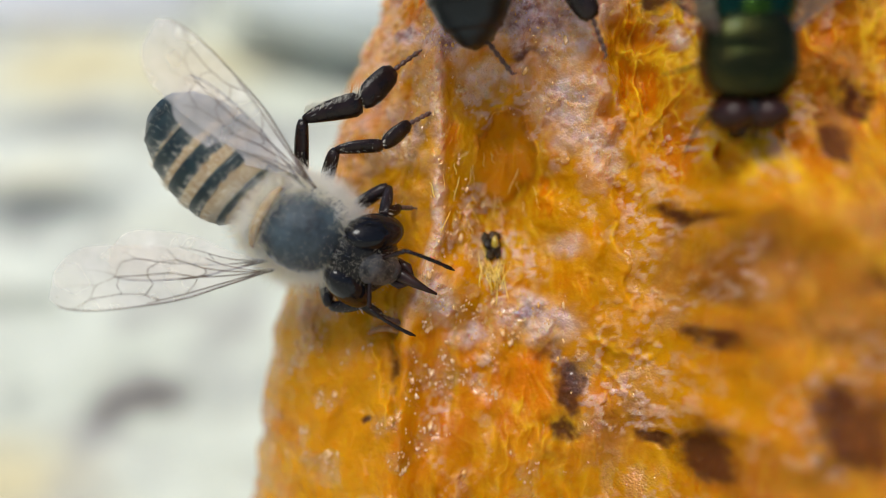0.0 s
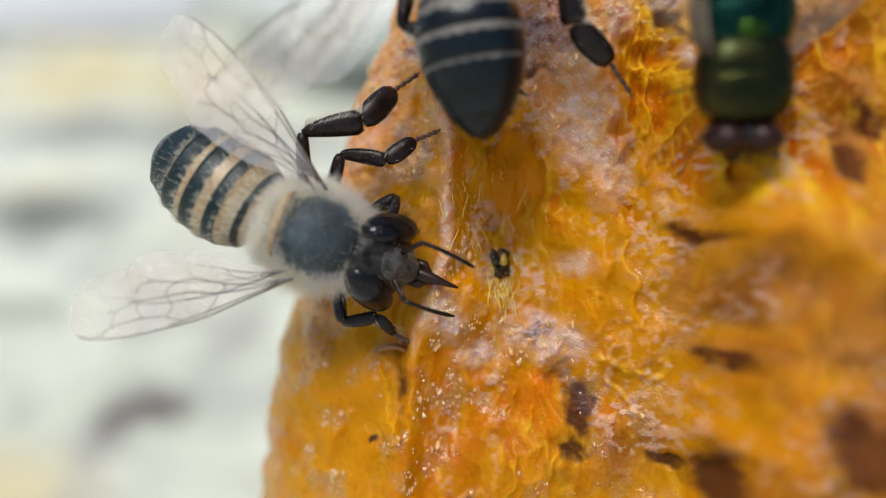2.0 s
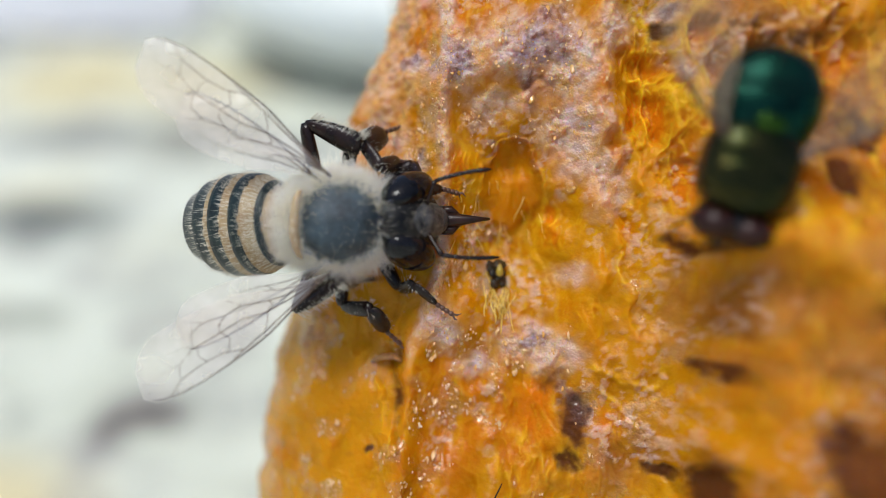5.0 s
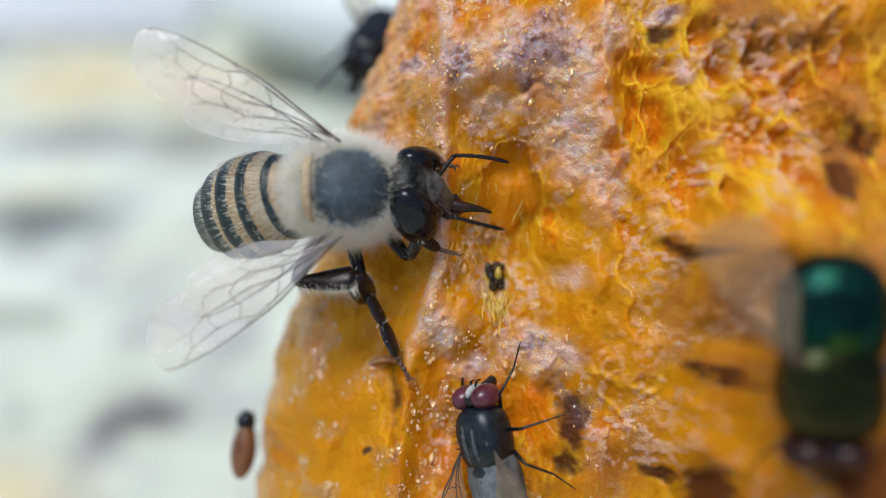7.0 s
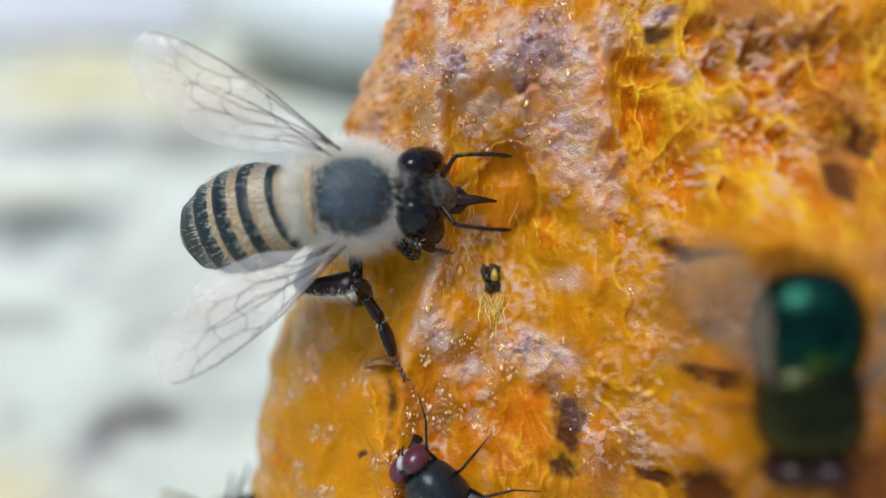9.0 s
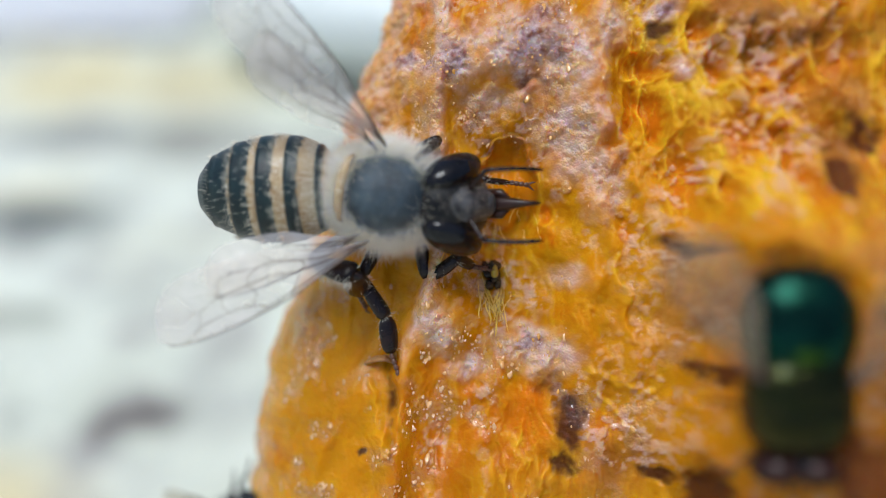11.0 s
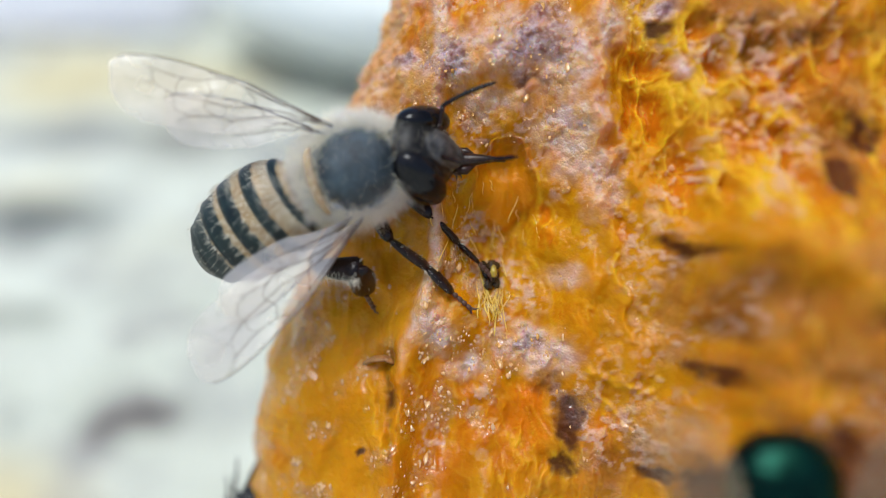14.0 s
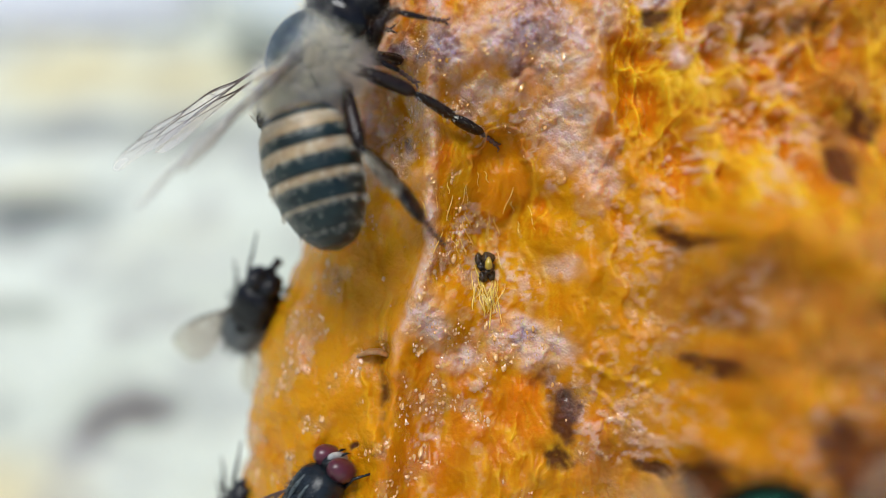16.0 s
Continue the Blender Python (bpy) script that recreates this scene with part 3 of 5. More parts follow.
    for u0, v0, u1, v1, r in ((5.2, -4.2, 7.0, -5.0, 0.13), (5.6, -5.3, 6.6, -6.6, 0.12), (-2.5, -5.4, -2.2, -7.9, 0.09), (2.8, -6.2, 2.6, -7.4, 0.09), (6.0, -0.5, 6.6, -3.2, 0.14), (3.4, 2.6, 3.9, 0.2, 0.12)):
        k = np.clip(((wu - u0) * (u1 - u0) + (wv - v0) * (v1 - v0)) / ((u1 - u0) ** 2 + (v1 - v0) ** 2), 0, 1)
        fold = np.maximum(fold, hump(np.hypot(wu - u0 - k * (u1 - u0), wv - v0 - k * (v1 - v0)) / r))
    w = w + 0.16 * fold
    # grains of the crust, and wet unevenness of the flesh
    h1, _ = cells(u / 0.27, v / 0.27, 15)
    k1, _ = cells(u / 0.42, v / 0.42, 19)
    w = w + crust * (0.10 * np.clip(1 - h1 * 1.4, 0, 1) + 0.20 * np.clip(0.55 - k1, 0, 1) + 0.5 * (torn - 0.5)) + 0.25 * (torn - 0.5) * dry
    w = w + (0.16 + 0.12 * crust) * (fbm(u * 2.2, v * 1.3, 4, 83) - 0.5) + 0.06 * (fine - 0.5) - 0.12 * rot
    right_side = np.clip(near + right, 0, 1)
    facet = step((-0.3 - a) / 0.4) * step((0.5 - v) / 1.5)
    clump = ramp01(fbm(u * 1.6, v * 1.3, 3, 121), 0.47, 0.62)
    dew = np.clip(1.0 * hump((a - 0.5) / 1.0) * step((1 - v) / 1.0) + 0.5 * facet * step((-3.2 - v) / 0.8) + ramp01(fbm(u * 0.8, v * 0.5, 3, 77), 0.46, 0.6), 0, 1) * clump * (1 - cave) * (1 - 0.9 * right_side) * (1 - 0.5 * crust)
    membrane = np.clip(net * 0.9 * wall * deep * 1.5 + 0.75 * np.clip(lip, 0, 1) * (0.4 + 0.6 * right) + fold + 0.7 * thread * (0.35 + 0.65 * np.clip(net + pit, 0, 1)) + 1.3 * np.maximum(strand, 0) * (0.4 + net), 0, 1) * (1 - crust)
    # near mass and lip over the cave: brown flesh, with shade put into colour
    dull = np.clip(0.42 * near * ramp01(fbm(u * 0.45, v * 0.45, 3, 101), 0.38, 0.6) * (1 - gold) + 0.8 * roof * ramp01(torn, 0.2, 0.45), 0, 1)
    hole = np.clip(pit * 1.1 * (1 - 0.6 * thread) + 0.6 * cave + 0.5 * net * bowl * deep + 0.4 * hump((su - 3.4) / 2.4) * step((-5.0 - sv) / 0.8) * ramp01(torn, 0.4, 0.62), 0, 1) * (1 - 0.8 * gold)
    return w, crust, rot, membrane, 1 - 0.85 * dull, dew, hole, right_side, facet, lilac, dry, gold


def rim_edge(v):
    return left_edge(v) + 0.8 * (fbm(v * 1.1, v * 0 + 3.3, 3, 91) - 0.5)


def rim_drop(u, v):
    """How far the rounded rim falls away, and how far in from the edge a point lies."""
    s = np.clip((u - rim_edge(v)) / 2.6, 0, 1)
    return -4.2 * (1 - np.sqrt(1 - (1 - s) ** 2)), s


def build_fruit():
    vs = np.concatenate([np.linspace(-62, -14, 36)[:-1], np.linspace(-14, 12, 540), np.linspace(12, 22, 24)[1:]])
    k = np.linspace(0, 1, 560)
    rows, tones, holes, covers = [], [], [], []
    nb = 40
    for v in vs:
        edge = rim_edge(np.array([v]))[0]
        top = np.clip((22 - v) / 12, 0, 1) ** 0.5
        right = edge + (34 - edge) * (0.35 + 0.65 * top)
        u = edge + (right - edge) * np.where(k < 0.9, (k / 0.9) ** 1.25 * (20 - edge) / (34 - edge), (20 - edge) / (34 - edge) + (k - 0.9) / 0.1 * (1 - (20 - edge) / (34 - edge)))
        vv = np.full_like(u, v)
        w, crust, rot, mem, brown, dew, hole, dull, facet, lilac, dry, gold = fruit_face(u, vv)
        drop, s = rim_drop(u, vv)
        w = w + drop
        # beads and warts on the turned rim
        c1, _ = cells(w / 0.4 + 40, vv / 0.36, 131)
        wart = (0.22 * np.clip(1 - c1 * 1.35, 0, 1) + 0.9 * (fbm(w * 0.9, vv * 0.9, 4, 133) - 0.5)) * ramp01(vv, -1.5, 2.5) + 0.25 * (fbm(w * 1.2, vv * 1.2, 3, 137) - 0.5)
        rim = np.sqrt(1 - s)
        crust = np.maximum(crust, 0.55 * rim * ramp01(vv, 0.5, 3.0) * ramp01(fbm(w * 0.8, vv * 0.8, 4, 139), 0.4, 0.55))
        u, w = u - wart * rim * 0.8, w + wart * rim * 0.6
        e = np.clip((right - u) / 9, 0, 1)
        w = w - 9 * (1 - np.sqrt(1 - (1 - e) ** 2)) - 16 * (1 - top) ** 1.5
        b = np.linspace(0, math.pi, nb + 2)[1:-1]
        back_u = (edge + right) / 2 + (right - edge) / 2 * np.cos(b)
        depth = 26 * (0.3 + 0.7 * top)
        back_w = w[-1] + (w[0] - w[-1]) * (1 - np.cos(b)) / 2 - depth * np.sin(b) + 1.5 * (fbm(back_u * 0.2, np.full_like(b, v * 0.2), 3, 7) - 0.5)
        rows.append(np.stack([np.concatenate([u, back_u]), np.full(len(u) + nb, v), np.concatenate([w, back_w])], 1))
        holes.append(np.stack([np.concatenate([q, np.zeros(nb)]) for q in (hole, dull, facet, dew)], 1))
        covers.append(np.stack([np.concatenate([q, np.zeros(nb)]) for q in (lilac, dry, gold, np.ones_like(gold))], 1))
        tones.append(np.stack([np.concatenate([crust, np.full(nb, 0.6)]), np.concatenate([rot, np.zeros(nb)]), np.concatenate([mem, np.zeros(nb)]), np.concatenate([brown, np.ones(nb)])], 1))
    n = len(k) + nb
    hole_layer = np.array(holes).reshape(-1, 4)
    p = np.array(rows).reshape(-1, 3) * MM
    m = np.array(FACE)
    p = p @ m[:3, :3].T + m[:3, 3]
    p[:, 2] = np.maximum(p[:, 2], 0.0)
    i, j = np.meshgrid(np.arange(len(vs) - 1), np.arange(n), indexing="ij")
    a, b = i * n + j, i * n + (j + 1) % n
    quads = np.stack([a, b, b + n, a + n], -1).reshape(-1, 4)
    faces = quads.tolist() + [tuple(range(n))[::-1], tuple(range((len(vs) - 1) * n, len(vs) * n))]
    me = bpy.data.meshes.new("flesh")
    me.from_pydata(p.tolist(), [], faces)
    me.materials.append(M_PULP)
    me.polygons.foreach_set("use_smooth", [True] * len(me.polygons))
    layer = me.color_attributes.new("tone", "FLOAT_COLOR", "POINT")
    rgba = np.ones((len(p), 4), dtype=np.float32)
    rgba[:] = np.array(tones).reshape(-1, 4)
    layer.data.foreach_set("color", rgba.ravel())
    layer = me.color_attributes.new("cell", "FLOAT_COLOR", "POINT")
    layer.data.foreach_set("color", hole_layer.astype(np.float32).ravel())
    layer = me.color_attributes.new("cover", "FLOAT_COLOR", "POINT")
    layer.data.foreach_set("color", np.array(covers).astype(np.float32).ravel())
    me.update()
    fruit = thing("overripe_fruit", "overripe orange fruit flesh, wet, fibrous, with dried pink crust", "fruit", Matrix())
    part("flesh", me, None, fruit)
    return fruit


def face_height(u, v):
    return float(fruit_face(np.array([u]), np.array([v]))[0][0])


def build_fibres(fruit):
    """Loose strands that span the open cells, taut from end to end."""
    rnd = random.Random(4)
    s = Shape()
    ends = []
    for n in range(44):
        if n < 22:
            u, v, length = rnd.gauss(1.95, 0.3), rnd.gauss(-2.3, 0.35), rnd.uniform(0.6, 1.4)
        else:
            u, v, length = rnd.gauss(1.6, 1.0), rnd.gauss(0.6, 0.8), rnd.uniform(0.4, 1.1)
        tilt = rnd.gauss(math.pi / 2, 0.28)
        ends.append((u, v, length, tilt, rnd.uniform(0.016, 0.032) if n < 22 else rnd.uniform(0.012, 0.026), rnd.uniform(-0.08, 0.08)))
    e = np.array(ends)
    k = np.linspace(-0.5, 0.5, 9)[None, :]
    x = e[:, :1] + np.cos(e[:, 3:4]) * e[:, 2:3] * k + e[:, 5:6] * np.sin(k * 5)
    y = e[:, 1:2] + np.sin(e[:, 3:4]) * e[:, 2:3] * k
    z = fruit_face(x, y)[0]
    taut = z[:, :1] + (z[:, -1:] - z[:, :1]) * (k + 0.5)
    z = np.maximum(z, z * 0.35 + taut * 0.65) + 0.012
    for q in range(len(e)):
        r = e[q, 4]
        s.tube(list(zip(x[q], y[q], z[q])), [r * f for f in (0.5, 0.8, 1, 1.1, 1, 0.9, 1, 0.8, 0.4)], 5)
    ob = part("fibre_tangle", s, M_FIBRE, fruit, "thin pale yellow fibres", FACE)
    tagged(ob, kind="stuff")


def build_beads(fruit):
    """Small beads of juice in clusters on the wet flesh."""
    rnd = np.random.RandomState(12)
    u, v = rnd.uniform(-8.0, 8.0, 30000), rnd.uniform(-10, 9.5, 30000)
    w, crust, rot, _, _, dew, _, side, facet, *_ = fruit_face(u, v)
    inside = u > rim_edge(v) + 0.25
    chance = np.clip(0.9 * dew ** 1.5 + 0.28 * crust, 0, 1) * (1 - side) * inside * (1 - rot)
    pick = rnd.uniform(0, 1, len(u)) < chance * (1 - ramp01(u, 3.5, 6.0)) * 0.3
    u, v, w = u[pick], v[pick], w[pick] + rim_drop(u[pick], v[pick])[0]
    n = len(u)
    size = 0.034 * np.exp(rnd.normal(0.2, 0.45, n)) * (1 - 0.25 * crust[pick])
    seg, rings = 7, 5
    th, ph = np.meshgrid(np.linspace(0.05, math.pi - 0.05, rings), np.arange(seg) * 2 * math.pi / seg, indexing="ij")
    ball = np.stack([np.sin(th) * np.cos(ph), np.sin(th) * np.sin(ph), np.cos(th)], -1).reshape(-1, 3)
    longer = rnd.uniform(0.8, 2.4, n)
    p = ball[None] * np.stack([size, size * longer, size * 0.36], 1)[:, None]
    p = p * rnd.uniform(0.7, 1.3, p.shape[:2])[..., None]
    lean, roll = np.radians(rnd.normal(24, 14, n))[:, None], np.radians(rnd.normal(-5, 13, n))[:, None]
    x, y, z = p[..., 0] * np.cos(roll) + p[..., 2] * np.sin(roll), p[..., 1], p[..., 2] * np.cos(roll) - p[..., 0] * np.sin(roll)
    y, z = y * np.cos(lean) + z * np.sin(lean), z * np.cos(lean) - y * np.sin(lean)
    p = np.stack([x + u[:, None], y + v[:, None], z + w[:, None] + 0.015], -1)
    k = len(ball)
    quad = [(i * seg + j, (i + 1) * seg + j, (i + 1) * seg + (j + 1) % seg, i * seg + (j + 1) % seg) for i in range(rings - 1) for j in range(seg)]
    quads = (np.array(quad)[None] + (np.arange(n) * k)[:, None, None]).reshape(-1, 4)
    me = bpy.data.meshes.new("bead_cluster")
    me.from_pydata((p.reshape(-1, 3) * MM).tolist(), [], quads.tolist())
    me.materials.append(M_JUICE)
    me.polygons.foreach_set("use_smooth", [True] * len(me.polygons))
    tagged(part("bead_cluster", me, None, fruit, "glistening beads of juice", FACE), kind="stuff")


def build_ground():
    s = Shape().add([(-4e5, -4e5, 0), (4e5, -4e5, 0), (4e5, 4e5, 0), (-4e5, 4e5, 0)], [(0, 1, 2, 3)])
    tagged(part("ground", s, M_GROUND), "pale yellowish rough concrete ground with dark stains", "ground", kind="structure")


def box_shape(x0, x1, y0, y1, z0, z1, r):
    """A slab with rounded edges."""
    bm = bmesh.new()
    bmesh.ops.create_cube(bm, size=1)
    bmesh.ops.scale(bm, vec=(x1 - x0, y1 - y0, z1 - z0), verts=bm.verts)
    bmesh.ops.translate(bm, vec=((x0 + x1) / 2, (y0 + y1) / 2, (z0 + z1) / 2), verts=bm.verts)
    bmesh.ops.bevel(bm, geom=bm.edges[:], offset=r, segments=3, affect="EDGES")
    s = Shape()
    bm.verts.index_update()
    s.add([q.co[:] for q in bm.verts], [[x.index for x in f.verts] for f in bm.faces])
    bm.free()
    return s


def build_background():
    tagged(part("paving_slab", box_shape(-420, -52, 0, 380, 0, 3.4, 1.2), M_SLAB, at=local(0, 188, 0)), "white paved slab lying on the ground", "slab", kind="structure")
    s = Shape().ball((0, 0, 14.6), (44, 33, 15.0), 56, 28, fn=lambda p: 1 + 0.06 * p.x)
    tagged(part("white_pebble", s, M_WHITE, at=local(-3, 177, 0, 0, 0, -8)), "smooth rounded white pebble on the ground", "stone")


# ---- insects ----
def glide(rows, t):
    """Smooth values at t from rows of (seconds, values...), with no overshoot."""
    a = np.array(rows, dtype=float)
    ts, ys = a[:, 0], a[:, 1:]
    if t <= ts[0]:
        return ys[0]
    if t >= ts[-1]:
        return ys[-1]
    i = int(np.searchsorted(ts, t, side="right")) - 1
    h = ts[i + 1] - ts[i]
    d = np.diff(ys, axis=0) / np.diff(ts)[:, None]

    def slope(j):
        if j == 0 or j == len(ts) - 1:
            return d[min(j, len(d) - 1)] * 0
        p, q = d[j - 1], d[j]
        return np.where(p * q > 0, 2 * p * q / np.where(p + q == 0, 1, p + q), 0)

    k = (t - ts[i]) / h
    m0, m1 = slope(i), slope(i + 1)
    return (2 * k ** 3 - 3 * k ** 2 + 1) * ys[i] + (k ** 3 - 2 * k ** 2 + k) * h * m0 + (3 * k ** 2 - 2 * k ** 3) * ys[i + 1] + (k ** 3 - k ** 2) * h * m1


def fuzz_on(s, rnd, count, c, r, keep, length, thick, lean=(0, 0, 0), mat=0):
    """Hairs that stand on an ellipsoid wherever keep(direction) allows."""
    done = 0
    while done < count:
        p = Vector((rnd.gauss(0, 1), rnd.gauss(0, 1), rnd.gauss(0, 1))).normalized()
        if rnd.random() > keep(p):
            continue
        done += 1
        q = Vector((p.x * r[0], p.y * r[1], p.z * r[2])) + Vector(c)
        n = Vector((p.x / r[0], p.y / r[1], p.z / r[2])).normalized()
        d = n + Vector(lean) + 0.35 * Vector((rnd.gauss(0, 1), rnd.gauss(0, 1), rnd.gauss(0, 1)))
        s.hair(q - n * 0.03, d, length * rnd.uniform(0.5, 1.25), thick, [0.2 * rnd.gauss(0, 1) for _ in range(3)], mat)


def wing_outline(length, chord, hind=False, n=26):
    """Edge of a wing whose root is at the origin, its span along x and its front edge towards +y."""
    front, rear = [], []
    for i in range(n + 1):
        k = i / n
        tip = math.sqrt(max(0.0, 1 - max(0.0, (k - 0.78) / 0.22) ** 2.2))
        root = min(1.0, k / 0.4) ** 0.9
        y1 = chord * (0.12 + 0.10 * math.sin(k * math.pi)) * (tip ** 0.7) * (0.2 + 0.8 * root) + chord * 0.12 * k * tip
        y0 = -chord * (0.08 + (0.62 if not hind else 0.75) * math.sin(min(1, k * 0.92 + 0.05) * math.pi * 0.62) ** 1.2) * tip * (0.1 + 0.9 * root)
        front.append((k * length, y1))
        rear.append((k * length, y0))
    return front, rear


def wing_height(x, y, length):
    return 0.10 * math.sin(x / length * 3.2) + 0.05 * math.sin(x * 2.1 + y * 3.0) - 0.03 * y * y


def membrane_shape(length, chord, mirror, hind=False):
    front, rear = wing_outline(length, chord, hind)
    s, cols = Shape(), 8
    verts, faces = [], []
    for (x, y1), (_, y0) in zip(front, rear):
        for j in range(cols + 1):
            y = y0 + (y1 - y0) * j / cols
            verts.append((x, y * mirror, wing_height(x, y, length)))
    for i in range(len(front) - 1):
        for j in range(cols):
            a = i * (cols + 1) + j
            q = (a, a + 1, a + cols + 2, a + cols + 1)
            faces.append(q)
    return s.add(verts, faces)


def vein_shape(length, chord, mirror, hind=False, thick=1.0):
    """Front vein, long veins and cross veins that close the cells of the wing."""
    front, rear = wing_outline(length, chord, hind)
    s = Shape()

    def at(k, f):
        i = min(len(front) - 1, max(0, k * (len(front) - 1)))
        a, b = int(i), min(int(i) + 1, len(front) - 1)
        x = front[a][0] + (front[b][0] - front[a][0]) * (i - a)
        y1 = front[a][1] + (front[b][1] - front[a][1]) * (i - a)
        y0 = rear[a][1] + (rear[b][1] - rear[a][1]) * (i - a)
        y = y0 + (y1 - y0) * f
        return (x, y * mirror, wing_height(x, y, length))

    def vein(line, r0, r1):
        pts = []
        for (ka, fa), (kb, fb) in zip(line, line[1:]):
            for q in range(6):
                pts.append(at(ka + (kb - ka) * q / 6, fa + (fb - fa) * q / 6))
        pts.append(at(*line[-1]))
        n = len(pts)
        s.tube(pts, [thick * (r0 + (r1 - r0) * i / (n - 1)) for i in range(n)], 5)

    vein([(0.0, 0.8), (0.15, 0.98), (0.5, 1.0), (0.72, 1.0), (0.97, 0.97)], 0.085, 0.03)
    if hind:
        vein([(0.0, 0.6), (0.3, 0.72), (0.6, 0.66), (0.85, 0.55)], 0.04, 0.012)
        vein([(0.0, 0.5), (0.3, 0.4), (0.55, 0.3)], 0.035, 0.012)
        vein([(0.3, 0.72), (0.36, 0.38)], 0.022, 0.02)
        return s
    vein([(0.0, 0.68), (0.2, 0.86), (0.45, 0.92), (0.58, 0.97)], 0.06, 0.035)
    # marginal cell at the front edge, and the three cells behind it
    vein([(0.52, 0.94), (0.60, 0.80), (0.70, 0.77), (0.82, 0.80), (0.90, 0.96)], 0.035, 0.022)
    vein([(0.0, 0.60), (0.2, 0.58), (0.34, 0.58), (0.46, 0.48), (0.58, 0.50), (0.70, 0.50), (0.79, 0.60), (0.82, 0.80)], 0.05, 0.018)
    vein([(0.40, 0.90), (0.36, 0.75), (0.34, 0.58)], 0.03, 0.028)
    vein([(0.58, 0.83), (0.54, 0.66), (0.56, 0.50)], 0.028, 0.024)
    vein([(0.68, 0.78), (0.70, 0.64), (0.68, 0.50)], 0.026, 0.022)
    # the cells of the wing's disc and its hind margin
    vein([(0.0, 0.52), (0.15, 0.40), (0.31, 0.33), (0.42, 0.24), (0.50, 0.28), (0.55, 0.38), (0.56, 0.50)], 0.045, 0.022)
    vein([(0.34, 0.58), (0.30, 0.46), (0.31, 0.33)], 0.03, 0.028)
    vein([(0.50, 0.28), (0.60, 0.22), (0.67, 0.28), (0.70, 0.50)], 0.024, 0.02)
    vein([(0.42, 0.24), (0.46, 0.05)], 0.024, 0.012)
    vein([(0.60, 0.22), (0.66, 0.08)], 0.02, 0.01)
    vein([(0.79, 0.60), (0.92, 0.52)], 0.018, 0.008)
    vein([(0.70, 0.45), (0.84, 0.32)], 0.016, 0.008)
    vein([(0.0, 0.45), (0.18, 0.15), (0.3, 0.02)], 0.035, 0.02)
    return s


def leg_lengths(name):
    """Thigh, shin and foot of each leg."""
    return {"fore": (1.9, 1.5, 1.8), "mid": (1.9, 1.75, 2.2), "hind": (2.3, 2.2, 3.0)}[name.split("_")[0]]


HIPS = {"fore_left": (1.35, 0.9, -1.2), "mid_left": (0.3, 1.3, -1.25), "hind_left": (-0.6, 1.3, -1.1),
        "fore_right": (1.35, -0.9, -1.2), "mid_right": (0.3, -1.3, -1.25), "hind_right": (-0.6, -1.3, -1.1)}


def limb_shape(length, r0, r1, r2, flat=1.0, n=10):
    """A limb along x that swells towards its middle."""
    pts = [(length * i / n, 0, 0.05 * math.sin(math.pi * i / n)) for i in range(n + 1)]
    rad = []
    for i in range(n + 1):
        k = i / n
        rad.append((r0 * (1 - k) + r2 * k) * 1.0 + (r1 - (r0 + r2) / 2) * math.sin(math.pi * k) ** 0.8)
    rad[0] *= 0.7
    rad[-1] *= 0.75
    return Shape().tube(pts, rad, 12, flat=flat)


